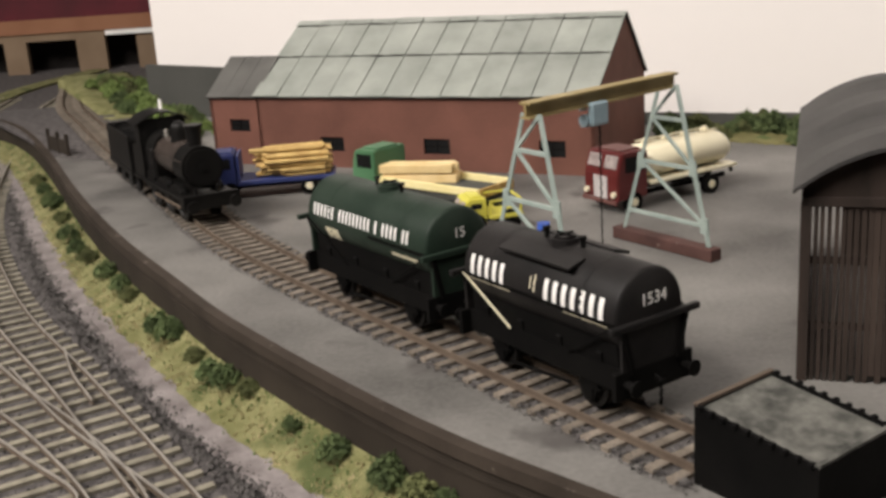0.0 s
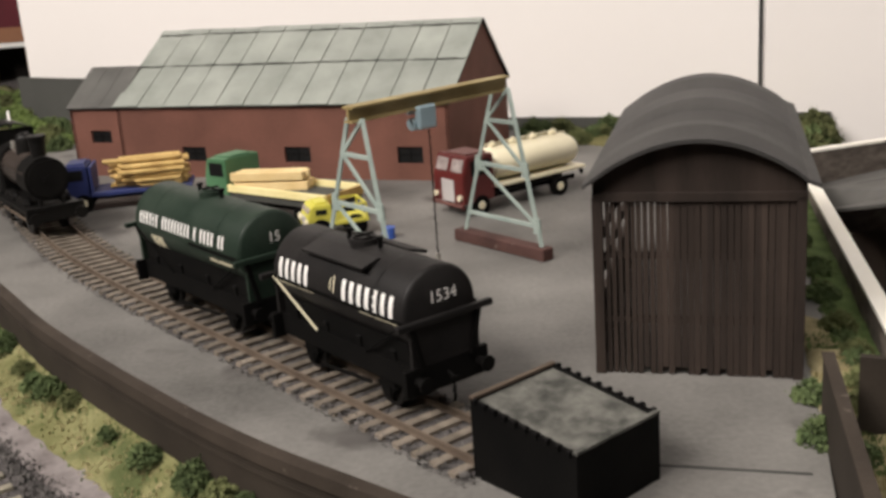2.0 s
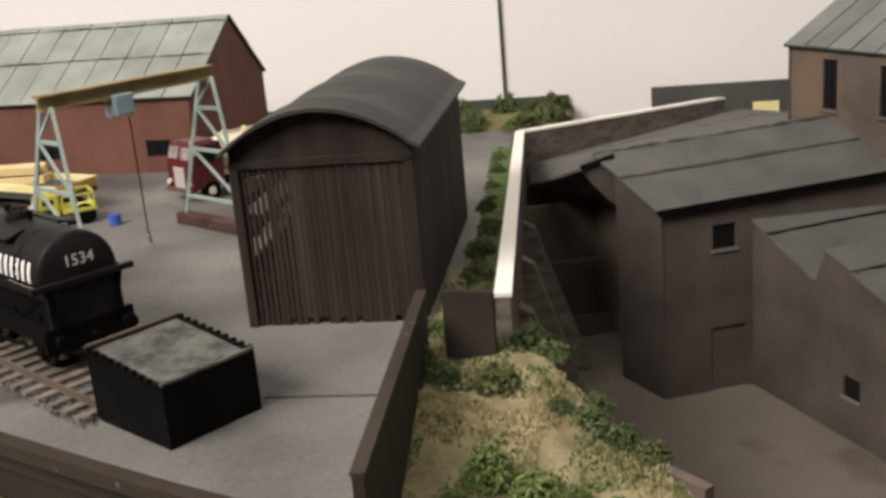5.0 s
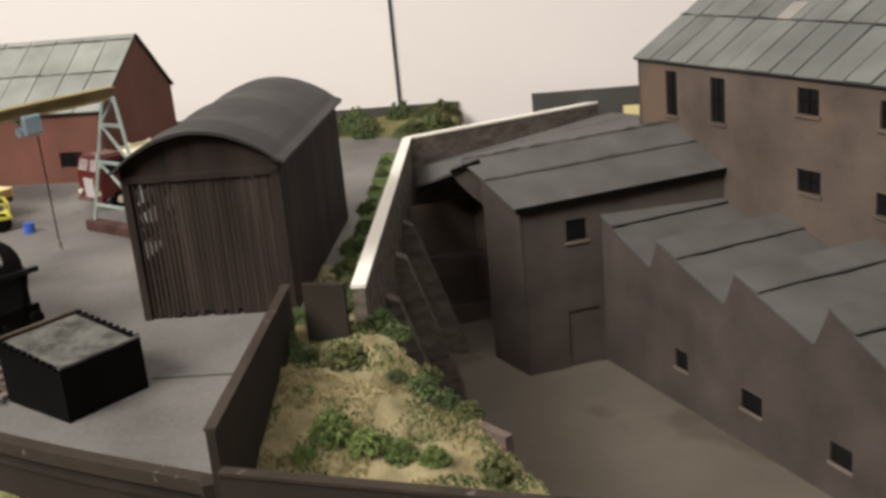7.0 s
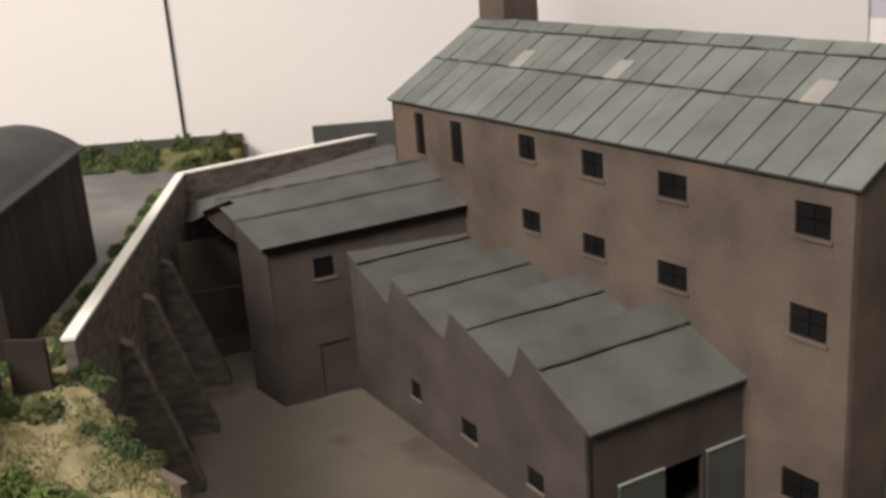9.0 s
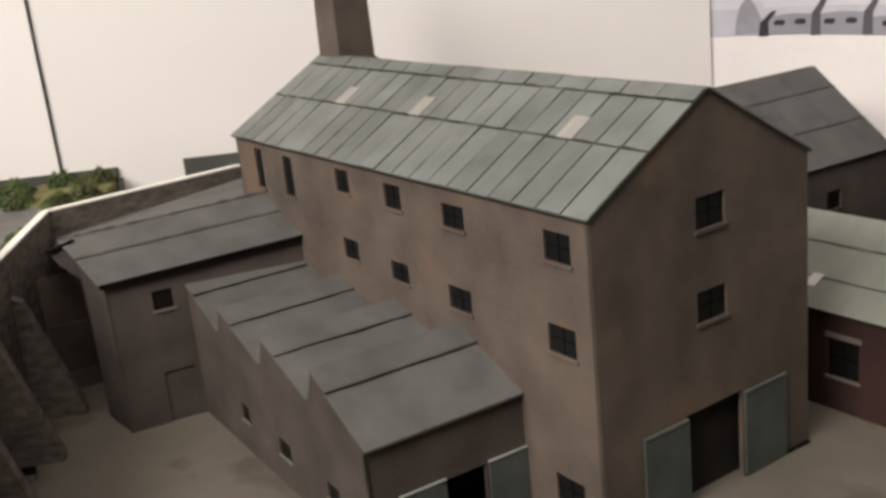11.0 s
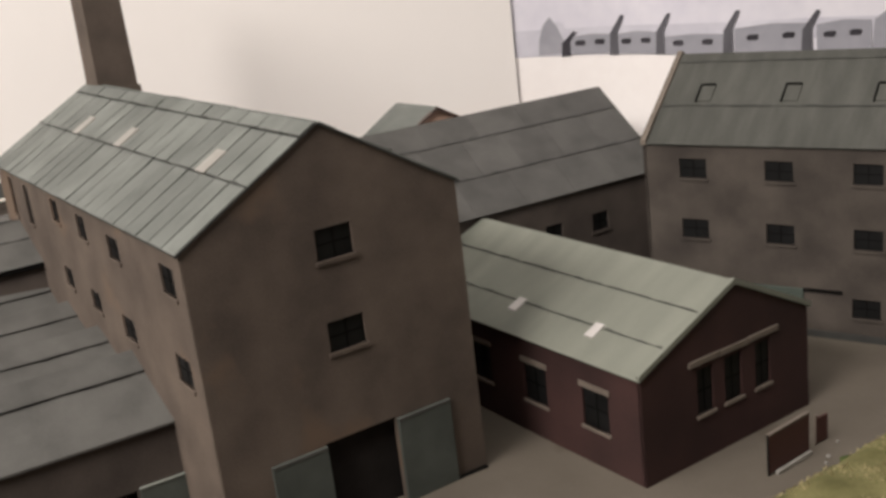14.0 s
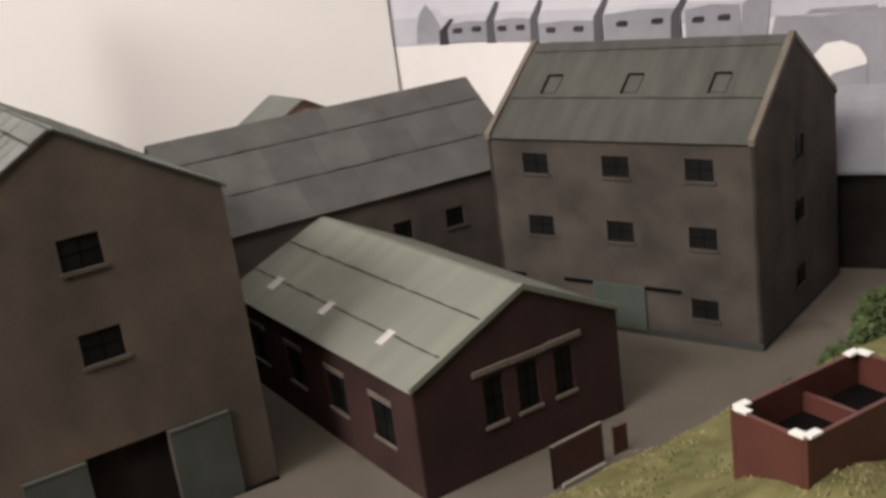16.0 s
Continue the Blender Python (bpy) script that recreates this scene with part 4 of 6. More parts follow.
def shrub_mesh(seed, clumps, spread, height, size):
    """A foam shrub: many small torn clumps, denser in the middle, with gaps between."""
    rnd = random.Random(seed)
    bm = fresh()
    for _ in range(clumps):
        a, r = rnd.uniform(0, 2 * math.pi), spread * math.sqrt(rnd.random())
        z = height * rnd.random() ** 0.8 * (1.05 - (r / spread) ** 2 * 0.75)
        s = size * rnd.uniform(0.5, 1.25)
        m = Matrix.Translation((r * math.cos(a), r * math.sin(a), z)) @ Euler((rnd.uniform(0, 6), rnd.uniform(0, 6), rnd.uniform(0, 6))).to_matrix().to_4x4() @ Matrix.Diagonal((s, s * rnd.uniform(0.6, 1), s * rnd.uniform(0.5, 0.9), 1))
        vs = bmesh.ops.create_icosphere(bm, subdivisions=1, radius=1.0, matrix=m)["verts"]
        for v in vs:
            v.co += Vector((rnd.uniform(-1, 1), rnd.uniform(-1, 1), rnd.uniform(-1, 1))) * s * 0.45
        c = m.to_translation()
        for _ in range(5):
            # loose flakes that break the outline of each clump
            o = Vector((rnd.gauss(0, 1), rnd.gauss(0, 1), rnd.gauss(0, 1))) * s * 0.85
            q = [c + o + Vector((rnd.uniform(-1, 1), rnd.uniform(-1, 1), rnd.uniform(-1, 1))) * 0.5 for _ in range(4)]
            w = [bm.verts.new(p) for p in q]
            for f in ((0, 1, 2), (0, 2, 3), (0, 3, 1)):
                bm.faces.new([w[k] for k in f])
    bmesh.ops.scale(bm, vec=(MM, MM, MM), verts=bm.verts)
    me = bpy.data.meshes.new("shrub")
    bm.to_mesh(me)
    bm.free()
    return me


SHRUBS = {}
for kind in ("foliage", "foliage_light", "foliage_olive"):
    SHRUBS[kind] = [shrub_mesh(k, 210, 6.2, 7.0, 0.78) for k in range(4)]
    for me in SHRUBS[kind]:
        me.materials.append(M[kind])


def shrub(x, y, z, r, seed, kind="foliage", group="shrubs on the layout", label="dark green foam shrub on the grass"):
    ob = new("shrub", SHRUBS[kind][seed % 4])
    ob.matrix_world = pose(x * MM, y * MM, z * MM, 0, 0, seed * 77) @ Matrix.Diagonal((r / 6.2, r / 6.2, r / 6.2 * (0.85 + 0.3 * (seed % 3) / 2), 1))
    return tagged(ob, label, "shrub", group)


rs = random.Random(5)
VERGE = [(-369, 806, 7), (-352, 770, 6), (-328, 722, 8), (-306, 678, 7), (-287, 632, 7), (-270, 598, 6), (-258, 580, 6), (-237, 547, 7), (-222, 521, 6), (-213, 505, 6), (-186, 456, 7), (-178, 446, 7), (-161, 418, 5), (-149, 396, 6.5), (-142, 389, 6), (-131, 379, 5.5), (-92.5, 323, 6), (-73, 302, 7), (-63, 290, 7.5), (-54, 284, 6), (-110, 345, 3.5), (-46, 272, 6), (-30, 252, 7)]
for i, (x, y, r) in enumerate(VERGE):
    shrub(x, y, -21.5, r * 0.95, i, "foliage" if i % 3 else "foliage_olive", "shrubs along the verge", "dark green foam shrub below the yard wall")
PLOT = [(115, 278, 8), (122, 266, 6), (106, 252, 8), (112, 243, 6.5), (126, 231, 8), (143, 255, 7.5), (146, 243, 7), (132, 284, 7), (140, 290, 6), (146, 208, 7), (151, 216, 5.5), (152, 200, 6), (139, 214, 5), (158, 192, 5.5), (113, 190, 8), (122, 181, 7), (131, 175, 6), (140, 169, 5.5), (103, 186, 5), (157, 164, 7)]
for i, (x, y, r) in enumerate(PLOT):
    z = plot_z(x, y) - 1
    shrub(x, y, z, r * 0.88, i + 3, ("foliage", "foliage_olive", "foliage")[i % 3] if not 14 <= i <= 18 else "foliage_light", "shrubs on the grass plot", "green foam shrub on the grass plot")
for i in range(19):
    f = i / 18
    y = 296 + 262 * f ** 1.3 + rs.uniform(-6, 6)
    shrub(133.5 + (y - 290) * 0.283 + rs.uniform(-2, 1.5), y, 0.4 - rs.uniform(0, 3), rs.uniform(3.4, 7.2) * (1.1 - 0.4 * f), i, ("foliage", "foliage_olive", "foliage")[i % 3], "hedge behind the hut", "dark green foam shrub beside the mill wall")
back = thing("back_fence", 0, 0, 0, label="dark grey fence board at the foot of the backscene", category="fence", kind="structure")
bm = fresh()
ribbon(bm, [(-290, 962), (-30, 826), (150, 741), (296, 690)], 1.5, -60, 9)
part("board", bm, "fence", back)
bm = fresh()
ribbon(bm, [(345, 655), (450, 618)], 1.5, -60, 13)
part("board", bm, "fence", back)
bm = fresh()
ribbon(bm, [(262, 704), (298, 688)], 10, -99, 0)
part("bank", bm, "yard", back)
BACK_STRIP = [(100, 712), (150, 674), (198, 649), (231, 628), (268, 607), (296, 688), (150, 739), (97, 762)]
rough_sheet("back_strip", lambda x, y: in_outline(x, y, BACK_STRIP), 90, 300, 600, 768, 3.0, lambda x, y: 0.6 + abs(lump(x, y, 14, 3.0)) + lump(x, y, 5, 0.8), "bank", "rough olive grass strip before the back fence", "grass", 60)
placed = 0
while placed < 46:
    x, y = rs.uniform(97, 294), rs.uniform(604, 764)
    if not in_outline(x, y, BACK_STRIP) or noise.noise(Vector((x / 26, y / 26, 4.4))) < -0.12:
        continue
    placed += 1
    r = rs.uniform(4.5, 8.5) if rs.random() < 0.6 else rs.uniform(9, 13)
    shrub(x, y, -0.5, r, placed, ("foliage", "foliage_olive", "foliage")[placed % 3], "hedge along the back fence", "dark green foam shrub along the back fence")
bm = fresh()
ribbon(bm, [(408.5, 629.6), (425, 623.8)], 0.8, -16, -1)
part("panel", bm, "yellow_pale", back, "small pale yellow panel")
for i in range(80):
    f = rs.random()
    x, y = -250 - 170 * f + rs.uniform(-14, 26), 838 + 330 * f + rs.uniform(-20, 20)
    shrub(x, y, -3 + 11 * f + rs.uniform(0, 3), rs.uniform(6, 11.5), i, ("foliage_light", "foliage_light", "foliage_olive", "foliage")[i % 4], "shrubs behind the engine", "bright green foam shrub on the far slope")
bm = fresh()
ribbon(bm, [(-326, 994), (-240, 925)], 2, -30, 44)
tagged(link("side_board", bm, "fence"), "plain dark grey board beside the warehouse", "board", kind="structure")
rough_sheet("far_slope", lambda x, y: -480 + (1200 - y) * 0.5 < x < -236 + (838 - y) * 0.45, -500, -200, 820, 1260, 8.0, lambda x, y: max(-6, -3 + (y - 850) * 0.035) + lump(x, y, 18, 3), "grass", "rough green slope behind the engine", "slope", 40)

# ---- tracks ----
SLEEPER = {}


def sleeper_mesh(length, width, mat="sleeper"):
    key = (length, width, mat)
    if key not in SLEEPER:
        bm = fresh()
        box(bm, -width / 2, width / 2, -length / 2, length / 2, -0.6, 1.0, 0.12)
        bmesh.ops.scale(bm, vec=(MM, MM, MM), verts=bm.verts)
        me = bpy.data.meshes.new("sleeper")
        bm.to_mesh(me)
        bm.free()
        me.materials.append(M[mat])
        SLEEPER[key] = me
    return SLEEPER[key]


def rail(parent, line, z, mat="rail", w=0.46):
    bm = fresh()
    ribbon(bm, line, w * 1.3, z, z + 0.4)
    ribbon(bm, line, w * 0.5, z + 0.4, z + 1.6)
    ob = part("rail", bm, "rust", parent)
    bm = fresh()
    ribbon(bm, line, w * 0.8, z + 1.6, z + 2.3)
    part("rail_head", bm, mat, ob)
    return ob


def track(pts, z, label, gauge=16.5, pitch=8.2, slen=31, limit=300, mat="rail", clear=None, long=0):
    line = smooth_line(pts, 6)
    tr = thing("track", 0, 0, 0, label=label, category="track", kind="structure")
    for s in (1, -1):
        rail(tr, offset_line(line, s * gauge / 2), z + 1.0, mat)
    rnd = random.Random(len(pts))
    n = min(limit, int(line_length(line) / pitch))
    for i in range(n):
        p, h = at_line(line, (i + 0.5) * pitch)
        if clear and min((p - q).length for q in clear) < 46:
            continue
        extra = 34 if (i + 0.5) * pitch < long else 0
        ob = new("sleeper", sleeper_mesh(slen + extra, 3.3, "sleeper" if mat == "rust" else "sleeper_pale"))
        ob.parent = tr
        side = Vector((-math.sin(radians(h)), math.cos(radians(h)))) * extra / 2
        ob.matrix_world = pose((p.x + side.x) * MM, (p.y + side.y) * MM, z * MM, 0, 0, h + rnd.uniform(-1.2, 1.2))
    return line


SIDING = [(20, 257), (-10, 299), (-43.6, 346), (-103, 430), (-139, 484), (-172, 541), (-209, 617), (-252, 699), (-306, 806), (-365, 930), (-425, 1060), (-480, 1230)]
siding = track(SIDING, 0.6, "siding track with rusty rails in the yard", mat="rust")
bm = fresh()
dense, last = smooth_line([tuple(p) for p in siding], 3), None
for i, (p, q) in enumerate(zip(offset_line(dense, 15.2), offset_line(dense, -15.2))):
    c = (p + q) / 2
    row = [bm.verts.new((*(c + (e - c) * (1 + lump(e.x, e.y, 4.5, 0.22) + lump(e.x, e.y, 14, 0.12))), 0.35 + lump(e.x, e.y, 3, 0.3))) for e in (p, c, q)]
    if last:
        for k in (0, 1):
            bm.faces.new((last[k], last[k + 1], row[k + 1], row[k]))
    last = row
tagged(link("siding_ballast", bm, "ballast"), "dark fine ballast under the siding", "ballast", kind="structure")
STOCK = [(-110, 262), (-132.5, 303.3), (-203, 413), (-278, 527), (-360, 690), (-420, 860), (-480, 1080), (-530, 1330), (-545, 1560)]
main_line = track([(p.x, p.y) for p in offset_line(smooth_line(STOCK, 30), 8.25)], -29.5, "main line track with steel rails on ballast", slen=33, long=330, pitch=11.2)
track([(-150, 262), (-160, 306), (-200, 362), (-250, 420), (-330, 530), (-440, 720), (-520, 900), (-585, 1130), (-625, 1400)], -29.4, "second running line joining the main line", slen=31, clear=main_line, pitch=11.2)
tr = thing("turnout", 0, 0, 0, label="crossing rails of a turnout between the running lines", category="turnout", kind="structure")
for pts in ([(-120, 262), (-142.6, 304), (-202, 372), (-245, 431)], [(-180, 262), (-174, 307), (-204, 342), (-262, 400)], [(-196, 390), (-214, 420), (-226, 446)]):
    rail(tr, smooth_line(pts, 8), -28.2)


def scatter(name, line, count, reach, side, ground, size, mat, label, category, tall=1.2, skew=1.3):
    """Loose pointed bits strewn along a line; side(rnd) gives the distance to its right, ground(x, y, o) the height."""
    bm, rnd = fresh(), random.Random(count)
    marks = [at_line(line, line_length(line) * reach * i / 600) for i in range(601)]
    for i in range(count):
        p, h = marks[int(600 * rnd.random() ** skew)]
        o, a, along = side(rnd), radians(h), rnd.uniform(-3, 3)
        x, y = p.x + math.sin(a) * o + math.cos(a) * along, p.y - math.cos(a) * o + math.sin(a) * along
        r = rnd.uniform(*size)
        z0 = ground(x, y, o)
        vs = [bm.verts.new((x + rnd.uniform(-r, r), y + rnd.uniform(-r, r), z0 + z * r)) for z in (-0.2, -0.2, -0.2, tall * rnd.uniform(0.6, 1.2))]
        for f in ((0, 1, 3), (1, 2, 3), (2, 0, 3)):
            bm.faces.new([vs[k] for k in f])
    return tagged(link(name, bm, mat), label, category, kind="stuff")


scatter("ballast_stones", main_line, 15000, 0.6, lambda r: r.uniform(-70, 34), lambda x, y, o: -29.8, (0.4, 0.95), "stones", "loose dark and pale ballast stones between the tracks", "ballast")
scatter("siding_stones", siding, 15000, 0.75, lambda r: max(-17, min(17, r.gauss(0, 9.5))) if r.random() < 0.4 else r.choice((-1, 1)) * min(17.5, abs(r.gauss(13.6, 1.5))), lambda x, y, o: 0.4 + (0.9 if 10 < abs(o) < 15.5 else 0.2), (0.45, 0.95), "stones", "dark ballast stones packed round the siding sleepers", "ballast", 0.7)


def verge_ground(x, y, o):
    return -19 - 9.6 * max(0, min(1, (o - 2) / 20)) ** 0.8


scatter("verge_straw", fine, 9000, 1.0, lambda r: r.uniform(3, 22.5), verge_ground, (0.35, 0.8), "straw", "straw-coloured grass flock on the verge", "grass", 1.8, 0.8)
scatter("verge_moss", fine, 2600, 1.0, lambda r: abs(r.gauss(3, 6)) + 2.5 if r.random() < 0.7 else r.uniform(3, 24), verge_ground, (0.4, 1.0), "moss", "green grass flock along the foot of the wall", "grass", 1.9, 0.8)
scatter("path_stones", fine, 9000, 1.0, lambda r: 34 + r.gauss(0, 3.2), lambda x, y, o: -29.6, (0.6, 1.3), "stones", "dark stones along the ragged edge of the path", "ballast", 1.2, 0.8)


def flock(name, count, mat, label, seed, blob, area=(76, 172, 100, 320), inside=None, ground=None):
    bm, rnd = fresh(), random.Random(seed)
    n = 0
    while n < count:
        x, y = rnd.uniform(*area[:2]), rnd.uniform(*area[2:])
        if not (inside or plot_in)(x, y) or noise.noise(Vector((x / 22, y / 22, blob))) < 0.05:
            continue
        n += 1
        z0 = (ground or plot_z)(x, y)
        r = rnd.uniform(0.35, 0.8)
        vs = [bm.verts.new((x + rnd.uniform(-r, r), y + rnd.uniform(-r, r), z0 + z * r)) for z in (-0.3, -0.3, -0.3, rnd.uniform(1.0, 2.6))]
        for f in ((0, 1, 3), (1, 2, 3), (2, 0, 3)):
            bm.faces.new([vs[k] for k in f])
    return tagged(link(name, bm, mat), label, "grass", kind="stuff")


flock("plot_straw", 9000, "straw", "straw-coloured flock on the grass plot", 3, 0.4)
flock("plot_moss", 5200, "moss", "green moss flock on the grass plot", 4, 7.9)
flock("bank_straw", 9000, "straw", "straw-coloured flock on the grass bank", 5, 3.1, (590, 900, -110, 110), lambda x, y: y < 62 + (x - 635) * 0.19, bank_z)
flock("bank_moss", 2600, "moss", "green flock on the grass bank", 6, 11.3, (590, 900, -110, 110), lambda x, y: y < 62 + (x - 635) * 0.19, bank_z)

sheet("far_ballast", [(-386, 856), (-352, 792), (-306, 764), (-264, 850), (-330, 1000), (-420, 1078), (-516, 1056)], -2, 0.3, "ballast", "dark ballast where the siding leaves the yard", "ballast")
stop = thing("yard_gate", -362, 822, 0, -52, "small dark brown gate at the end of the yard", "gate")
bm = fresh()
box(bm, 0, 42, -0.6, 0.6, 1, 12, 0.15)
part("panel", bm, "brown", stop)
for x in (0, 22, 42):
    bm = fresh()
    box(bm, x - 1.2, x + 1.2, -1.2, 1.2, 0, 17, 0.2)
    part("post", bm, "brown", stop)

# far brick viaduct
vd = thing("viaduct", -900, 1712, -30, -1, "orange brick viaduct with dark arches and a red parapet", "viaduct")
bm = fresh()
holed(bm, 0, 420, 0, 62, [(88, 150, 0, 50), (186, 266, 0, 50), (312, 362, 0, 54)], 0, 12)
part("wall", bm, "viaduct", vd)
bm = fresh()
box(bm, -10, 430, -3, 14, 62, 84)
part("band", bm, "viaduct_band", vd)
bm = fresh()
box(bm, -10, 430, -1, 12, 84, 220)
part("parapet", bm, "viaduct_red", vd)
# near-black sheet in place of the shade under the arches
bm = fresh()
box(bm, 0, 420, 60, 64, 0, 62)
part("inner_wall", bm, "dark", vd)
bm = fresh()
box(bm, 316, 420, -5, -2.9, 54, 61)
part("lintel", bm, "white", vd)

# ---- hut ----
hut = thing("slatted_hut", 116.9, 292.9, 0, 71.5, "dark brown slatted timber hut with a curved felt roof", "hut")


def hut_top(y):
    return 64.0 + 12.5 * math.sin(math.pi * max(0, min(63, y)) / 63) ** 0.82


bm = fresh()
arc = [(-3.5 + 69.0 * i / 20, hut_top(-3.5 + 69.0 * i / 20) - (1.4 if i in (0, 20) else 0)) for i in range(21)]
rows = []
for k in range(9):
    x = -5 + 144 * k / 8
    sag = 1.2 * math.sin(k * 1.9) if 0 < k < 8 else 0
    rows.append([bm.verts.new((x, y, z + sag * math.sin(math.pi * i / 20))) for i, (y, z) in enumerate(arc)] + [bm.verts.new((x, y, z - 1.3)) for y, z in arc[::-1]])
for r, s2 in zip(rows, rows[1:]):
    for i in range(len(r)):
        j = (i + 1) % len(r)
        bm.faces.new((r[i], r[j], s2[j], s2[i]))
bm.faces.new(rows[0])
bm.faces.new(rows[-1][::-1])
part("roof", bm, "hut_roof", hut, "curved dark grey felt roof")
for x0, x1 in ((0, 1.2), (135.8, 137)):
    bm = fresh()
    ys = [63.0 * i / 18 for i in range(19)]
    prism(bm, [(0, 57), (63, 57)] + [(y, hut_top(y) - 1.0) for y in ys[::-1]], x0, x1, "x")
    part("gable_panel", bm, "hut", hut)
bm = fresh()
box(bm, 0, 137, 0, 1.2, 0, 63.5)
part("side_wall", bm, "hut", hut)
bm = fresh()
box(bm, 135.6, 137, 1.2, 47, 0, 57)
box(bm, 135.6, 137, 47, 61.8, 30, 57)
part("back_wall", bm, "hut", hut)
for q in ((100, 137, 0, 63.5), (0, 10, 0, 63.5), (10, 100, 0, 22), (10, 100, 53, 63.5)):
    bm = fresh()
    box(bm, q[0], q[1], 61.8, 63, *q[2:])
    part("side_panel", bm, "hut", hut)
for k in range(2):
    bm = fresh()
    box(bm, 38 + k * 32, 40 + k * 32, 62.2, 62.8, 22, 53)
    part("slat", bm, "hut", hut)
for z in (41.5, 30.5):
    bm = fresh()
    box(bm, 10, 100, 61.0, 62.1, z, z + 3.6)
    part("side_rail", bm, "hut", hut)
rnd = random.Random(3)
for k in range(30):
    y = 3.2 + k * 1.96
    bm = fresh()
    w = 1.78 if k < 20 else (1.28 if k > 23 else 1.5)
    t = rnd.uniform(-0.15, 0.15)
    lo = 0.3 if rnd.random() < 0.85 else 2.5
    prism(bm, [(y, lo), (y + w, lo), (y + w + t, 57), (y + t, 57)], -0.4 + rnd.uniform(0, 0.3), 0.6, "x")
    part("slat", bm, "hut", hut)
for y0, y1, z0, z1 in ((0, 3, 0, 58), (60, 63.2, 0, 58), (0, 63, 56.6, 59.4), (3, 60, 38, 40.2), (3, 60, 17, 19)):
    bm = fresh()
    x0 = -1.2 if z1 - z0 > 20 or z0 > 50 else 0.7
    box(bm, x0, x0 + 1.6, y0, y1, z0, z1, 0.1)
    part("frame_board", bm, "hut", hut)

# ---- bunker ----
bk = thing("slag_bunker", 34.6, 245.8, 0, 37, "black sheet bunker with bolted rim and pale slag", "bunker")
BX, BY = 15.6, 18.4


def bunk_z(x, y):
    return 20.6 + 2.0 * y / BY


for nm, q in (("front", (-BX, -BX + 1.1, -BY, BY)), ("back", (BX - 1.1, BX, -BY, BY)), ("left", (-BX + 1.1, BX - 1.1, BY - 1.1, BY)), ("right", (-BX + 1.1, BX - 1.1, -BY, -BY + 1.1))):
    bm = fresh()
    box(bm, *q, 0, 1)
    for v in bm.verts:
        if v.co.z > 0.5:
            v.co.z = bunk_z(v.co.x, v.co.y)
    part("side_plate", bm, "black", bk)
bm = fresh()
gx = [[bm.verts.new((-BX + 1.1 + (2 * BX - 2.2) * i / 16, -BY + 1.1 + (2 * BY - 2.2) * j / 18, bunk_z(0, -BY + 2 * BY * j / 18) - 0.9 - 1.7 * math.sin(math.pi * i / 16) * math.sin(math.pi * j / 18) * (0.6 + 0.8 * noise.noise(Vector((i * 0.6, j * 0.6, 0)))))) for j in range(19)] for i in range(17)]
for i in range(16):
    for j in range(18):
        bm.faces.new((gx[i][j], gx[i + 1][j], gx[i + 1][j + 1], gx[i][j + 1]))
part("slag", bm, "coal", bk, "pale grey slag", smooth=True)
for sx in (-1, 1):
    for k in range(10):
        y = -BY + 2 + k * (2 * BY - 4) / 9
        bm = fresh()
        z = bunk_z(0, y)
        box(bm, sx * BX - 0.9, sx * BX + 0.9, y - 0.7, y + 0.7, z - 0.8, z + 0.55, 0.2)
        part("rim_bolt", bm, "black", bk)
for y in (BY - 0.5, -BY + 0.5):
    bm = fresh()
    box(bm, -BX, BX, y - 0.7, y + 0.7, bunk_z(0, y) - 0.2, bunk_z(0, y) + 0.6)
    part("rim", bm, "rust" if y > 0 else "coal", bk)

# ---- rolling stock ----


def spoked_wheel(parent, x, y, z, r, mat="loco", width=2.0, name="wheel"):
    """A rail wheel turned in one piece: hub, recessed web, tyre and flange."""
    bm = fresh()
    m = Matrix.Translation((x, y, z)) @ Matrix.Rotation(radians(90), 4, "X")
    w, seg = width / 2, 22
    prof = [(0.05, -w * 1.2), (r * 0.2, -w * 1.2), (r * 0.24, -w * 0.3), (r * 0.74, -w * 0.3), (r * 0.8, -w), (r, -w), (r, w), (r * 0.8, w), (r * 0.74, w * 0.3), (r * 0.24, w * 0.3), (r * 0.2, w * 1.2), (0.05, w * 1.2)]
    rings = [[bm.verts.new(m @ Vector((q * math.cos(2 * math.pi * i / seg), q * math.sin(2 * math.pi * i / seg), h))) for i in range(seg)] for q, h in prof]
    for ra, rb in zip(rings, rings[1:]):
        for i in range(seg):
            j = (i + 1) % seg
            bm.faces.new((ra[i], ra[j], rb[j], rb[i]))
    bm.faces.new(rings[0][::-1])
    bm.faces.new(rings[-1])
    return part(name, bm, mat, parent)


def barrel(bm, x0, x1, r, zc, dish=2.0, seg=36):
    """A horizontal tank barrel with slightly dished ends."""
    prof = [(x0 - dish, 0.01), (x0 - dish * 0.9, r * 0.5), (x0 - dish * 0.3, r * 0.9), (x0, r * 0.985), (x0 + 0.7, r), (x1 - 0.7, r), (x1, r * 0.985), (x1 + dish * 0.3, r * 0.9), (x1 + dish * 0.9, r * 0.5), (x1 + dish, 0.01)]
    rings = [[bm.verts.new((x, q * math.cos(2 * math.pi * i / seg), zc + q * math.sin(2 * math.pi * i / seg))) for i in range(seg)] for x, q in prof]
    for a, b in zip(rings, rings[1:]):
        for i in range(seg):
            j = (i + 1) % seg
            bm.faces.new((a[i], a[j], b[j], b[i]))
    bmesh.ops.remove_doubles(bm, verts=bm.verts, dist=0.02)
    return bm


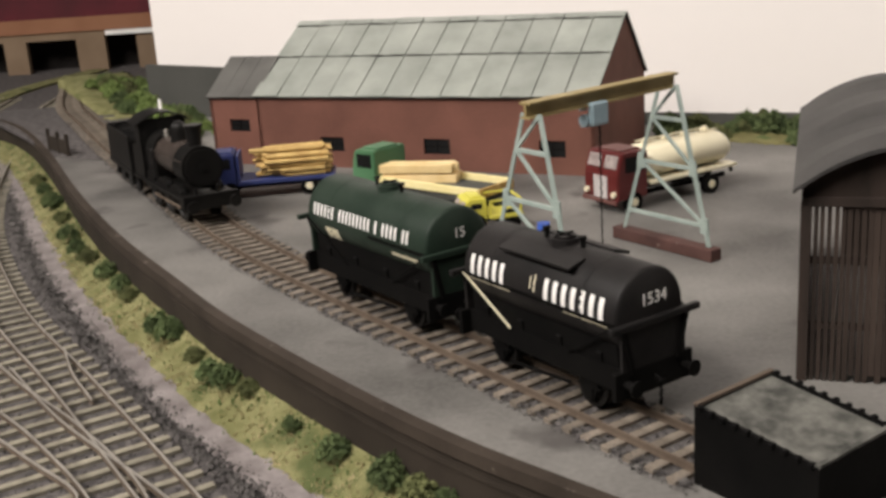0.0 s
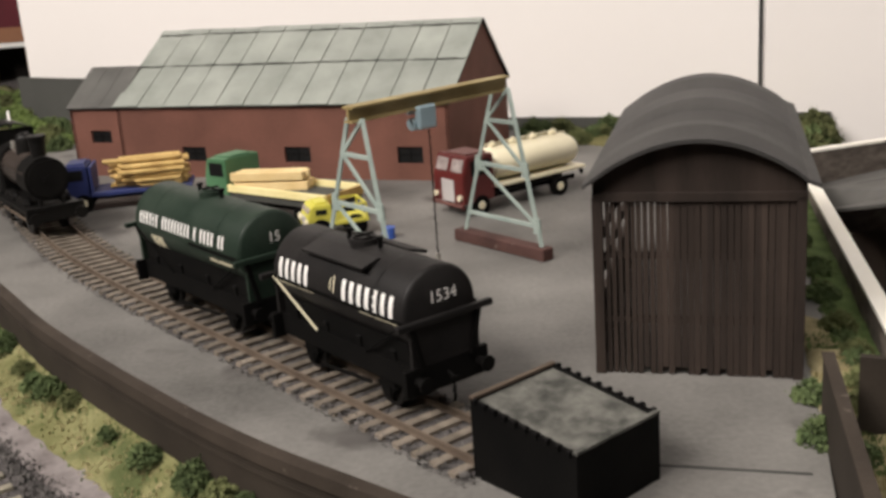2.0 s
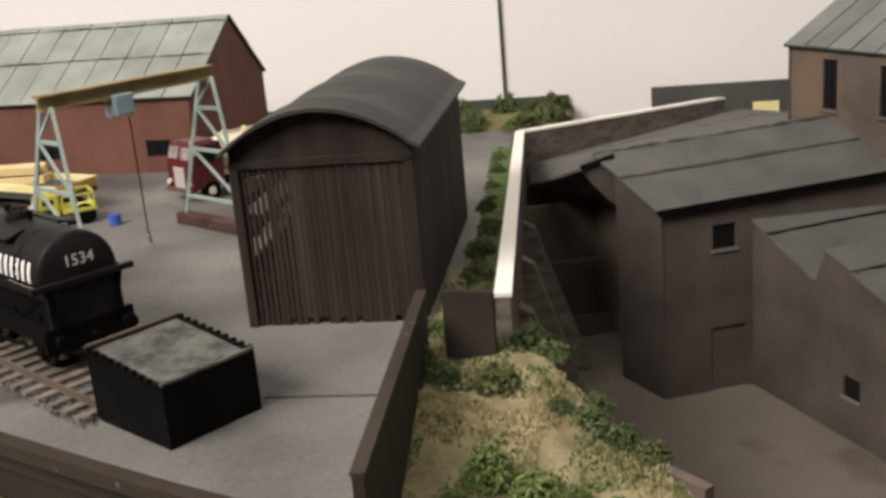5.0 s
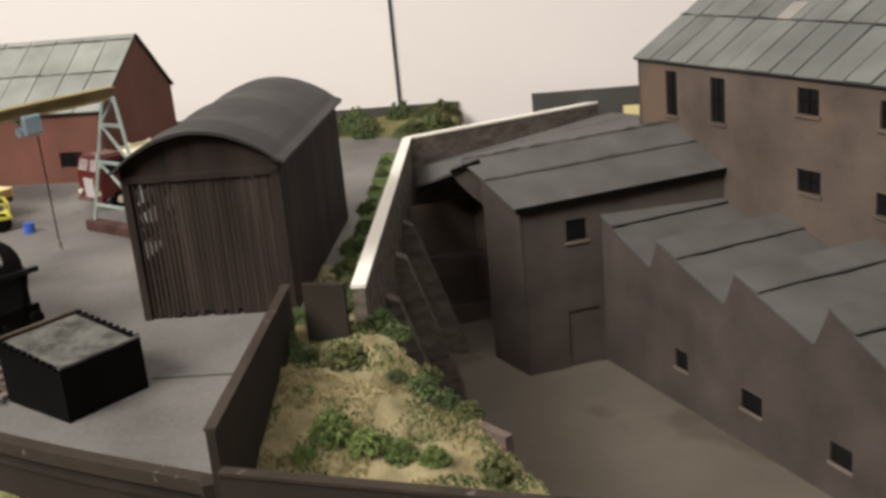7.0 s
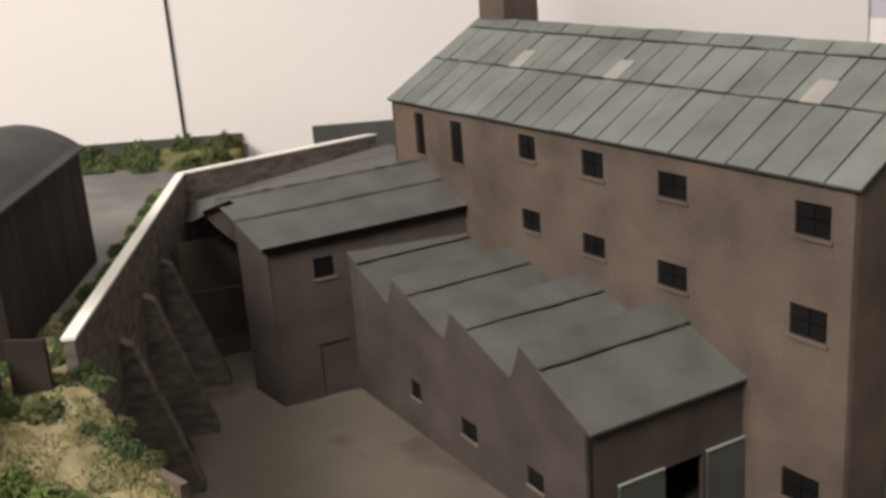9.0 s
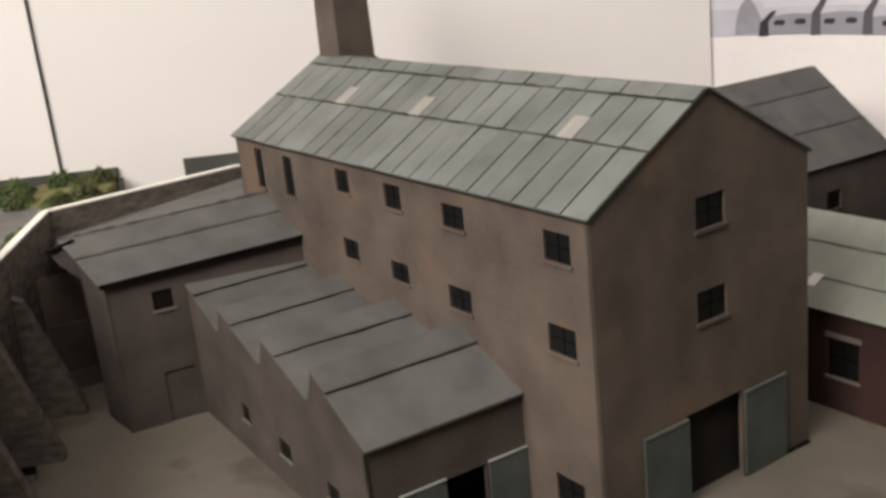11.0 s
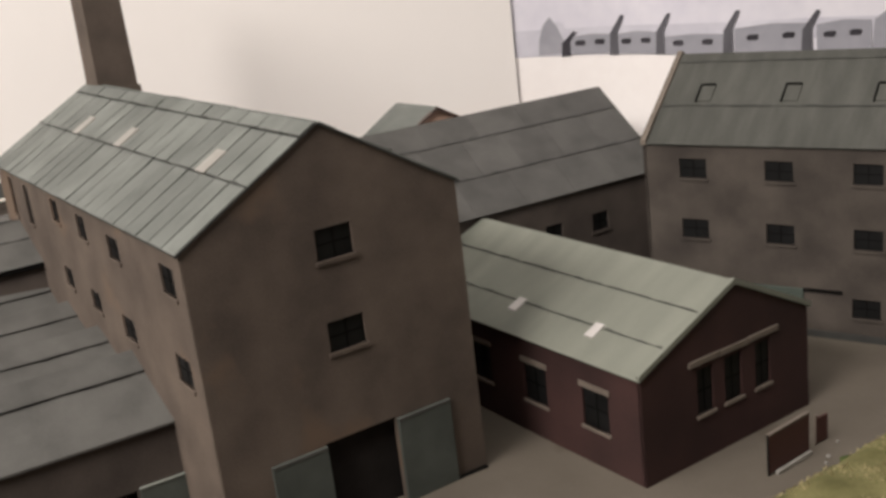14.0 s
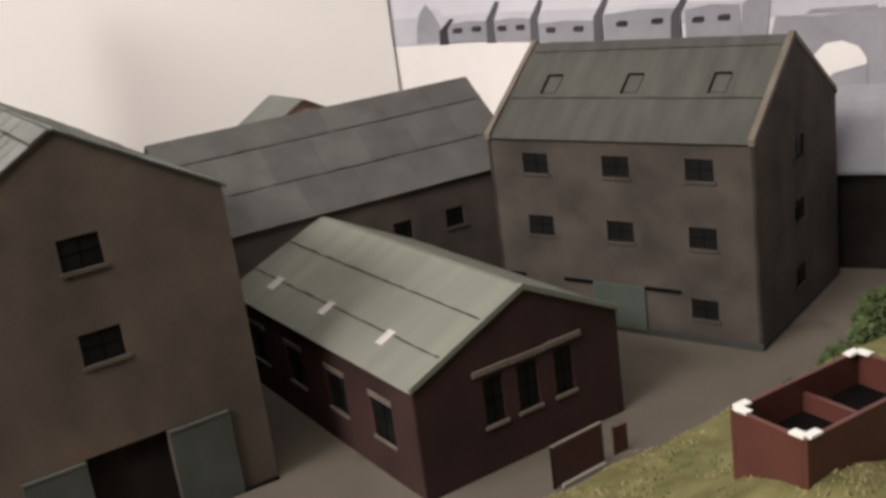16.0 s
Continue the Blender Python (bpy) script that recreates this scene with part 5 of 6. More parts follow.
def curved_bars(bm, items, r, zc, side):
    """Raised paint bars on a barrel: (x0, x1, height0, height1), taken round the barrel from its middle line."""
    for x0, x1, h0, h1 in items:
        a0, a1 = h0 / r, h1 / r
        n = 4
        last = None
        for i in range(n + 1):
            a = a0 + (a1 - a0) * i / n
            y, z = -side * math.cos(a) * (r + 0.12), zc + math.sin(a) * (r + 0.12)
            row = [bm.verts.new((x, y, z)) for x in (x0, x1)]
            if last:
                bm.faces.new((last[0], last[1], row[1], row[0]))
            last = row
    return bm


def end_number(parent, text, x, zc, size, mat="white"):
    cu = bpy.data.curves.new("number", "FONT")
    cu.body, cu.size, cu.align_x, cu.align_y, cu.extrude = text, size * MM, "CENTER", "CENTER", 0.05 * MM
    ob = bpy.data.objects.new("number", cu)
    me = bpy.data.meshes.new_from_object(ob)
    bpy.data.objects.remove(ob)
    me.materials.clear()
    me.materials.append(M[mat])
    o = new("number", me)
    o.parent = parent
    o.matrix_local = pose(x * MM, 0, zc * MM, 90, 0, 90)
    o["label"] = "painted white number"
    return o


def tank_wagon(place, heading, L, r, zc, mat, words, small, number, label, walkway, panel):
    wg = thing("tank_wagon", *place, heading, label, "wagon", "wagons on the siding")
    bm = fresh()
    barrel(bm, -L / 2, L / 2, r, zc)
    body = part("barrel", bm, mat, wg, smooth=True)
    end_number(body, number, L / 2 + 2.15, zc + 4.6, 5.2)
    # paint bars in place of the lettering
    for side in (1, -1):
        bm = fresh()
        items = []
        for x0, x1, h0, h1, n in words:
            step = (x1 - x0) / n
            for k in range(n):
                a = x0 + k * step
                items.append((a + step * 0.14, a + step * 0.62, h0, h1))
        curved_bars(bm, [(x0 * side if side > 0 else -x1, x1 if side > 0 else -x0, h0, h1) for x0, x1, h0, h1 in items], r, zc, side)
        part("lettering", bm, "white", body, "white painted bars of lettering")
        if small:
            bm = fresh()
            curved_bars(bm, [(q[0] if side > 0 else -q[1], q[1] if side > 0 else -q[0], q[2], q[3]) for q in small], r, zc, side)
            part("lettering", bm, "cream", body, "small pale painted bars")
    # bands round the barrel
    for x in (-L * 0.3, 0, L * 0.3):
        bm = fresh()
        seg = 36
        for i in range(seg):
            a, b = 2 * math.pi * i / seg, 2 * math.pi * (i + 1) / seg
            q = r + 0.14
            bm.faces.new([bm.verts.new((xx, q * math.cos(t), zc + q * math.sin(t))) for xx, t in ((x - 0.5, a), (x + 0.5, a), (x + 0.5, b), (x - 0.5, b))])
        part("band", bm, mat, body)
    # manhole dome, valve and vents
    bm = fresh()
    rod(bm, (0, 0, zc + r - 1), (0, 0, zc + r + 1.6), 4.6, seg=20)
    rod(bm, (0, 0, zc + r + 1.6), (0, 0, zc + r + 2.4), 3.6, seg=20)
    dome = part("manhole", bm, mat, wg)
    for a in (0, 90):
        bm = fresh()
        bar(bm, (-3.4 * math.cos(radians(a)), -3.4 * math.sin(radians(a)), zc + r + 2.7), (3.4 * math.cos(radians(a)), 3.4 * math.sin(radians(a)), zc + r + 2.7), 0.5, 0.5)
        part("clamp", bm, "black", dome)
    for x in (8.5, -8.5):
        bm = fresh()
        rod(bm, (x, 0, zc + r - 1), (x, 0, zc + r + 2.6), 0.8)
        rod(bm, (x, 0, zc + r + 2.6), (x, 0, zc + r + 3.4), 1.3)
        part("valve", bm, "black", wg)
    if walkway:
        for s in (1, -1):
            bm = fresh()
            box(bm, -18, 16, -3.6, 3.4, -0.5, 0.5, 0.1, m=Matrix.Translation((0, s * r * 0.66, zc + r * 0.86)) @ Matrix.Rotation(radians(-s * 16), 4, "X"))
            part("walkway", bm, "tank_black", wg)
    # underframe
    zf = 14.5
    for s in (1, -1):
        bm = fresh()
        box(bm, -L / 2 - 1.5, L / 2 + 1.5, s * 11 - 0.8, s * 11 + 0.8, zf - 2.2, zf + 5.0)
        part("solebar", bm, "black", wg)
        for x in (-L * 0.3, L * 0.3):
            bm = fresh()
            prism(bm, [(x - 5, zf), (x - 2, 5.5), (x + 2, 5.5), (x + 5, zf), (x + 3.6, zf), (x + 1.4, 8.5), (x - 1.4, 8.5), (x - 3.6, zf)], s * 10.2 - 0.4, s * 10.2 + 0.4, "y")
            box(bm, x - 1.8, x + 1.8, s * 10.2 - 0.9, s * 10.2 + 0.9, 6, 9.2)
            for q in range(4):
                box(bm, x - 5 + q, x + 5 - q, s * 10.2 - 0.7, s * 10.2 + 0.7, 9.4 + q * 0.7, 10.0 + q * 0.7)
            part("axlebox", bm, "black", wg)
        bm = fresh()
        bar(bm, (-L * 0.2, s * 11.5, 7), (L * 0.2, s * 11.5, 9), 0.6, 1.0)
        part("brake_lever", bm, "black", wg)
        # diagonal stay rods and side rail
        bm = fresh()
        bar(bm, (L * 0.06 if panel else -L / 2 + 0.5, s * (r + 0.4), zc - 1.2), (L / 2, s * (r + 0.4), zc - 1.2), 0.5, 0.9)
        part("side_rail", bm, "black", wg)
        for e in (1, -1):
            bm = fresh()
            bar(bm, (e * (L / 2 + 0.5), s * (r + 0.2), zc - 1.5), (e * L * 0.19, s * 12.4, zf + 4.5), 0.55, 0.55)
            part("stay_rod", bm, "cream" if e < 0 and not panel else "black", wg)
    for e in (1, -1):
        bm = fresh()
        box(bm, e * (L / 2 + 1.5) - 0.9, e * (L / 2 + 1.5) + 0.9, -15.5, 15.5, zf - 3.4, zf + 5.2, 0.2)
        head = part("headstock", bm, "black", wg)
        bm = fresh()
        box(bm, e * (L / 2 + 2.6) - 1.0, e * (L / 2 + 2.6) + 1.0, -17.5, 17.5, zc - 2.6, zc - 0.6, 0.2)
        # second box is added as dark mass for the shaded space below
        box(bm, e * (L / 2 + 1.6) - 0.6, e * (L / 2 + 1.6) + 0.6, -12.5, 12.5, zf + 5, zc - 2.0)
        part("end_beam", bm, "tank_black" if mat != "tank_green" else "tank_green", wg)
        for s in (1, -1):
            bm = fresh()
            bar(bm, (e * (L / 2 + 2.2), s * 9, zf + 4), (e * (L / 2 + 2.2), s * 12.5, zc - 2), 2.0, 1.6)
            part("end_stanchion", bm, "black", wg)
            bm = fresh()
            rod(bm, (e * (L / 2 + 2), s * 11.5, zf + 1.3), (e * (L / 2 + 6.5), s * 11.5, zf + 1.3), 1.3)
            rod(bm, (e * (L / 2 + 6.5), s * 11.5, zf + 1.3), (e * (L / 2 + 7.2), s * 11.5, zf + 1.3), 2.5, seg=14)
            part("buffer", bm, "black", head)
        bm = fresh()
        rod(bm, (e * (L / 2 + 2), 0, zf + 1), (e * (L / 2 + 5), 0, zf), 0.7)
        rod(bm, (e * (L / 2 + 5), -1.5, zf), (e * (L / 2 + 5), 1.5, zf), 0.5)
        for k in range(3):
            rod(bm, (e * (L / 2 + 5), 0, zf - k * 2.6), (e * (L / 2 + 4.6), 0, zf - 2.2 - k * 2.6), 0.5)
        part("coupling", bm, "black", head)
    for x in (-L * 0.3, L * 0.3):
        for s in (1, -1):
            spoked_wheel(wg, x, s * 8.25, 9.2, 6.3)
        bm = fresh()
        rod(bm, (x, -8, 9.2), (x, 8, 9.2), 1.0)
        part("axle", bm, "black", wg)
    bm = fresh()
    box(bm, -L / 2, L / 2, -10, 10, zf + 0.5, zf + 2.5)
    for x in (-L * 0.38, -L * 0.13, L * 0.13, L * 0.38):
        prism(bm, [(-11, zf + 2), (11, zf + 2), (12, zf + 8), (8.5, zc - r * 0.72), (0, zc - r + 0.4), (-8.5, zc - r * 0.72), (-12, zf + 8)], x - 1.2, x + 1.2, "x")
    part("frame", bm, "black", wg)
    # added black plates, closing the gap that shade hides under the barrel
    for s in (1, -1):
        bm = fresh()
        prism(bm, [(s * 6.0, zf + 2), (s * 10.8, zf + 2), (s * 11.6, zc - r * 0.58), (s * 11.0, zc - r * 0.62), (s * 8.2, zc - r * 0.72)], -L / 2 + 1, L / 2 - 1, "x")
        part("bearer", bm, "black", wg)
    if panel:
        for s in (1, -1):
            bm = fresh()
            curved_bars(bm, [panel if s > 0 else (-panel[1], -panel[0], *panel[2:])], r, zc, s)
            part("label_panel", bm, "cream", body, "pale blank label panel")
    return wg


tank_wagon((-13.8, 319, 0), -55.5, 72, 13.5, 34.6, "tank_black", [(-33, -13.5, -1.0, 5.8, 5), (4.5, 33, -1.0, 5.8, 7)], [(-33, -12, -2.6, -2.2), (14, 33, -2.6, -2.2), (0.2, 0.9, 0.5, 5.8), (-1.6, -1.1, 1.0, 5.0)], "1534", "grey-black four-wheel tank wagon with white lettering", True, None)
tank_wagon((-72, 398.5, 0), -54, 83, 14.0, 36.2, "tank_green", [(-37, -20.5, 0.6, 5.4, 6), (-17.5, 6, 0.6, 5.4, 9), (8.5, 11, 0.6, 5.4, 1), (13.5, 24.5, 0.6, 5.4, 4), (27, 32, 0.6, 5.4, 2)], [(19, 36, -5.6, -4.2)], "15", "dark green four-wheel tank wagon with white lettering", False, (-29, -19, -9.5, -3.2))
# ---- the engine ----
lc = thing("steam_engine", -201, 587, 0, -59, "weathered black steam engine with its tender", "locomotive")


def lpart(name, bm, mat="loco", label="", parent=None, smooth=False):
    return part(name, bm, mat, parent or lc, label, smooth)


bm = fresh()
box(bm, -46, 50, -14.5, 14.5, 17, 18.6, 0.2)
lpart("running_plate", bm)
bm = fresh()
rod(bm, (-18, 0, 33), (26, 0, 33), 10.2, seg=28)
lpart("boiler", bm, "loco_grey", smooth=False)
bm = fresh()
rod(bm, (26, 0, 32.6), (42, 0, 32.6), 11.4, seg=28)
smk = lpart("smokebox", bm)
bm = fresh()
rod(bm, (42, 0, 32.6), (42.8, 0, 32.6), 9.6, seg=24)
rod(bm, (42.8, 0, 32.6), (43.6, 0, 32.6), 2.0, seg=12)
lpart("smokebox_door", bm, "loco", "", smk)
bm = fresh()
rod(bm, (34, 0, 43), (34, 0, 53), 3.6, 4.3, seg=18)
rod(bm, (34, 0, 53), (34, 0, 54.5), 5.0, seg=18)
lpart("chimney", bm)
bm = fresh()
rod(bm, (8, 0, 42), (8, 0, 49), 5.0, 4.6, seg=18)
bmesh.ops.create_uvsphere(bm, u_segments=16, v_segments=8, radius=4.6, matrix=Matrix.Translation((8, 0, 49)))
lpart("dome", bm)
bm = fresh()
rod(bm, (-10, 2, 42), (-10, 2, 47), 1.2)
rod(bm, (-10, -2, 42), (-10, -2, 47), 1.2)
lpart("safety_valve", bm, "pale")
bm = fresh()
box(bm, -24, -10, -11.5, 11.5, 18.6, 38, 1.5)
rod(bm, (-24, 0, 34), (-10, 0, 34), 11.3, seg=24)
lpart("firebox", bm)
bm = fresh()
for s in (1, -1):
    prism(bm, [(-44, 18.6), (-24, 18.6), (-24, 50), (-33, 50), (-34, 38), (-42, 36)], s * 13 - 0.5, s * 13 + 0.5, "y")
box(bm, -25, -24, -13, 13, 18.6, 52)
lpart("cab", bm)
bm = fresh()
arc = [(-15 + 30 * i / 12, 50 + 5.5 * math.sin(math.pi * i / 12)) for i in range(13)]
prism(bm, arc + [(p[0], p[1] - 0.9) for p in arc[::-1]], -43, -22, "x")
lpart("cab_roof", bm)
for s in (1, -1):
    for x in (-20, 4, 28):
        bm = fresh()
        prism(bm, [(x + 8.6 * math.cos(math.pi * i / 10), 18.6 + 4.8 * math.sin(math.pi * i / 10)) for i in range(11)], s * 10.5 - 1.6, s * 10.5 + 1.6, "y")
        lpart("splasher", bm)
        spoked_wheel(lc, x, s * 8.25, 12.6, 9.8)
    bm = fresh()
    bar(bm, (-20, s * 10.4, 10), (28, s * 10.4, 10), 0.8, 1.4)
    lpart("coupling_rod", bm, "rust")
    bm = fresh()
    rod(bm, (48, s * 11.5, 15), (54, s * 11.5, 15), 1.6)
    rod(bm, (54, s * 11.5, 15), (55, s * 11.5, 15), 3.2, seg=16)
    lpart("buffer", bm)
    bm = fresh()
    bar(bm, (-20, s * 10.8, 36.5), (40, s * 10.8, 36.5), 0.5, 0.5)
    lpart("handrail", bm, "loco_grey")
bm = fresh()
box(bm, 48, 50, -15, 15, 12, 20, 0.2)
lpart("buffer_beam", bm)
bm = fresh()
box(bm, -44, 46, -9, 9, 11, 17)
lpart("frame", bm)
bm = fresh()
rod(bm, (45, -6, 18.6), (45, -6, 23), 0.9)
rod(bm, (45, 6, 18.6), (45, 6, 23), 0.9)
lpart("lamp_iron", bm)
bm = fresh()
rod(bm, (-36, 4, 51), (-40, 5, 60), 1.1, 0.8)
lpart("vent_pipe", bm, "white", "bright pale pipe on the cab roof")
tn = thing("tender", *(Vector((-201, 587)) + Vector((-math.cos(radians(60.5)), math.sin(radians(60.5)))) * 86).to_tuple(), 0, -62.5, "black coal tender behind the engine", "tender")
bm = fresh()
box(bm, -34, 34, -14, 14, 15, 18)
part("frame", bm, "loco", tn)
for nm, q in (("side_plate", (-33, 33, -13.6, -12.6, 18, 39)), ("side_plate", (-33, 33, 12.6, 13.6, 18, 39)), ("end_plate", (-33, -32, -12.6, 12.6, 18, 39)), ("end_plate", (32, 33, -12.6, 12.6, 18, 36))):
    bm = fresh()
    box(bm, *q, 0.2)
    part(nm, bm, "loco", tn)
bm = fresh()
g = [[bm.verts.new((-32 + 64 * i / 14, -12.6 + 25.2 * j / 8, 33 + 4 * math.sin(math.pi * j / 8) + rs.uniform(-1, 1))) for j in range(9)] for i in range(15)]
for i in range(14):
    for j in range(8):
        bm.faces.new((g[i][j], g[i + 1][j], g[i + 1][j + 1], g[i][j + 1]))
part("coal", bm, "black", tn)
for x in (-22, 0, 22):
    for s in (1, -1):
        spoked_wheel(tn, x, s * 8.25, 10, 7.2)
        bm = fresh()
        box(bm, x - 2.5, x + 2.5, s * 11.5 - 1, s * 11.5 + 1, 8, 13)
        part("axlebox", bm, "loco", tn)

# ---- lorries ----


def lorry_wheel(parent, x, y, r=5.2, w=3.4, hub="cream"):
    bm = fresh()
    rod(bm, (x, y - w / 2, r), (x, y + w / 2, r), r, seg=20)
    wh = part("wheel", bm, "black", parent)
    bm = fresh()
    s = 1 if y > 0 else -1
    rod(bm, (x, y + s * w * 0.3, r), (x, y + s * (w / 2 + 0.35), r), r * 0.5, r * 0.4, seg=14)
    part("hub", bm, hub, wh)


def cab(parent, x0, x1, w, z0, z1, mat, roof, brow=2.0):
    """A period lorry cab with a sloping screen, windows, grille, lamps and bumper; it faces +x."""
    bm = fresh()
    prism(bm, [(x0, z0), (x1, z0), (x1, z0 + (z1 - z0) * 0.55), (x1 - brow, z1 - 1), (x1 - brow - 1, z1), (x0, z1)], -w / 2, w / 2, "y")
    bmesh.ops.bevel(bm, geom=bm.edges[:], offset=0.6, segments=2, affect="EDGES")
    c = part("cab", bm, mat, parent)
    h = z1 - z0
    bm = fresh()
    for s in (1, -1):
        prism(bm, [(x1 - brow * 0.28, z0 + h * 0.68), (x1 - brow + 0.1, z1 - 1.6), (x1 - brow + 0.5, z1 - 1.4), (x1 - brow * 0.28 + 0.4, z0 + h * 0.68)], s * w * 0.24 - w * 0.18, s * w * 0.24 + w * 0.18, "y")
    part("windscreen", bm, "cab_glass", c)
    for s in (1, -1):
        bm = fresh()
        box(bm, x0 + 2.5, x1 - brow - 2, s * w / 2 - 0.2 * s - 0.15, s * w / 2 + 0.15, z0 + h * 0.58, z1 - 2.2)
        part("side_window", bm, "glass", c)
        bm = fresh()
        rod(bm, (x1, s * w * 0.4, z0 + 3.4), (x1 + 1.6, s * w * 0.4, z0 + 3.4), 1.5, seg=14)
        part("headlamp", bm, "cream", c)
        bm = fresh()
        ar = [(x1 - 5.2 + 6.4 * math.cos(math.pi * i / 10), 5 + 6.4 * math.sin(math.pi * i / 10)) for i in range(11)]
        prism(bm, ar + [((p[0] - x1 + 5.2) * 0.86 + x1 - 5.2, (p[1] - 5) * 0.86 + 5) for p in ar[::-1]], s * w / 2 - 2.2 * (s > 0), s * w / 2 + 2.2 * (s < 0), "y")
        part("mudguard", bm, mat, c)
    bm = fresh()
    box(bm, x1, x1 + 0.8, -w * 0.2, w * 0.2, z0 + 0.5, z0 + h * 0.5, 0.3)
    part("grille", bm, "silver", c)
    bm = fresh()
    box(bm, x1 + 0.6, x1 + 1.8, -w * 0.5, w * 0.5, z0 - 1.5, z0 + 0.3, 0.2)
    part("bumper", bm, roof if roof != mat else "black", c)
    bm = fresh()
    box(bm, x0 + 1.5, x1 - brow - 2.5, -w * 0.33, w * 0.33, z1 - 0.2, z1 + 1.0, 0.3)
    part("roof_hatch", bm, roof, c)
    return c


def chassis(parent, x0, x1, axles, w, hub="cream"):
    bm = fresh()
    for s in (1, -1):
        box(bm, x0, x1, s * 5 - 0.8, s * 5 + 0.8, 5.5, 8)
    for x in axles:
        rod(bm, (x, -w / 2 + 1, 5.2), (x, w / 2 - 1, 5.2), 0.9)
    part("chassis", bm, "black", parent)
    for x in axles:
        for s in (1, -1):
            lorry_wheel(parent, x, s * (w / 2 - 1.4), hub=hub)


tk = thing("tanker_lorry", 59, 553, 0, 212, "maroon lorry with a cream tank body", "lorry", "lorries in the yard")
chassis(tk, -44, 36, (27, -27), 26)
cab(tk, 18, 38, 26, 7, 31, "maroon", "maroon_d", 3.0)
bm = fresh()
rings = []
for x, k in ((-45, 0.05), (-44.5, 0.55), (-43, 0.86), (-40, 1), (12, 1), (15, 0.86), (16, 0.5), (16.3, 0.05)):
    rings.append([bm.verts.new((x, 12.4 * k * math.cos(2 * math.pi * i / 28), 22.5 + 8.6 * k * math.sin(2 * math.pi * i / 28))) for i in range(28)])
for a, b in zip(rings, rings[1:]):
    for i in range(28):
        j = (i + 1) % 28
        bm.faces.new((a[i], a[j], b[j], b[i]))
tb = part("tank", bm, "cream", tk, "glossy cream tank body", smooth=True)
bm = fresh()
box(bm, -46, 16, -13, 13, 12.2, 14, 0.3)
part("bed", bm, "cream", tk)
bm = fresh()
for s in (1, -1):
    bar(bm, (-40, s * 3.4, 32.0), (12, s * 3.4, 32.0), 0.6, 0.7)
part("walkway_rail", bm, "cream", tb)
for x in (-34, -20, -6, 8):
    bm = fresh()
    rod(bm, (x, 0, 30.5), (x, 0, 32.8), 2.2, seg=14)
    rod(bm, (x, 0, 32.8), (x, 0, 34.0), 1.0, seg=8)
    part("filler_cap", bm, "cream", tb)
bm = fresh()
pts = [(-46, 0, 9), (-50, 1, 11), (-53, 1, 9), (-54, 1, 6)]
for a, b in zip(pts, pts[1:]):
    rod(bm, a, b, 1.0)
part("hose", bm, "black", tk)

lt = thing("log_lorry", -154.5, 624.6, 0, 186, "blue flatbed lorry loaded with cut logs", "lorry", "lorries in the yard")
chassis(lt, -34, 36, (26, -20), 25)
cab(lt, 22, 38, 24, 7, 27, "blue", "blue", 2.5)
bm = fresh()
box(bm, -36, 21, -13, 13, 8.5, 11, 0.3)
part("bed", bm, "blue", lt)
bm = fresh()
box(bm, 19.5, 21, -12, 12, 11, 26, 0.2)
part("headboard", bm, "blue", lt)
lg = random.Random(11)
for row in range(6):
    for k in range(8 if row < 5 else 5):
        bm = fresh()
        y = -10.8 + k * 3.0 + (1.4 if row % 2 else 0) + (3 if row == 5 else 0)
        z = 12.5 + row * 2.75
        x0, x1 = -32 + lg.uniform(-3, 3), 9 + lg.uniform(-9, 5) - max(0, k - 3) * 1.6
        rod(bm, (x0, y + lg.uniform(-0.4, 0.4), z), (x1, y + lg.uniform(-0.4, 0.4), z + lg.uniform(-0.3, 0.3)), lg.uniform(1.1, 1.5), lg.uniform(1.1, 1.5), seg=10)
        ob = link("log", bm, "timber")
        ob.matrix_world = lt.matrix_world
        tagged(ob, "pale cut log stacked on the blue lorry", "log", "logs on the lorry")

gl = thing("plank_lorry", -60, 562, 0, 139, "green-cabbed flatbed lorry carrying sawn planks", "lorry", "lorries in the yard")
chassis(gl, -40, 48, (38, -24), 25)
cab(gl, 30, 48, 25, 8, 31, "green", "green", 2.5)
bm = fresh()
box(bm, -44, 28, -13.5, 13.5, 10, 14.5, 0.3)
part("bed", bm, "fence", gl)
for s in (1, -1):
    bm = fresh()
    box(bm, -44, 28, s * 13.9 - 0.9, s * 13.9 + 0.9, 14, 18, 0.2)
    part("dropside", bm, "yellow_pale", gl)
bm = fresh()
box(bm, -45.2, -44.1, -13.5, 13.5, 13, 18, 0.2)
part("tailboard", bm, "timber", gl)
for row in range(2):
    for k in range(3):
        bm = fresh()
        box(bm, -20 + lg.uniform(-2, 2), 20 + lg.uniform(-2, 2), -6 + k * 4.1, -2.4 + k * 4.1, 14.6 + row * 5.4, 19 + row * 5.4, 0.2)
        ob = link("plank", bm, "timber_pale")
        ob.matrix_world = pose(-66 * MM, 566 * MM, 0, 0, 0, 166)
        tagged(ob, "pale sawn plank stacked on the flatbed lorry", "plank", "planks on the lorry")

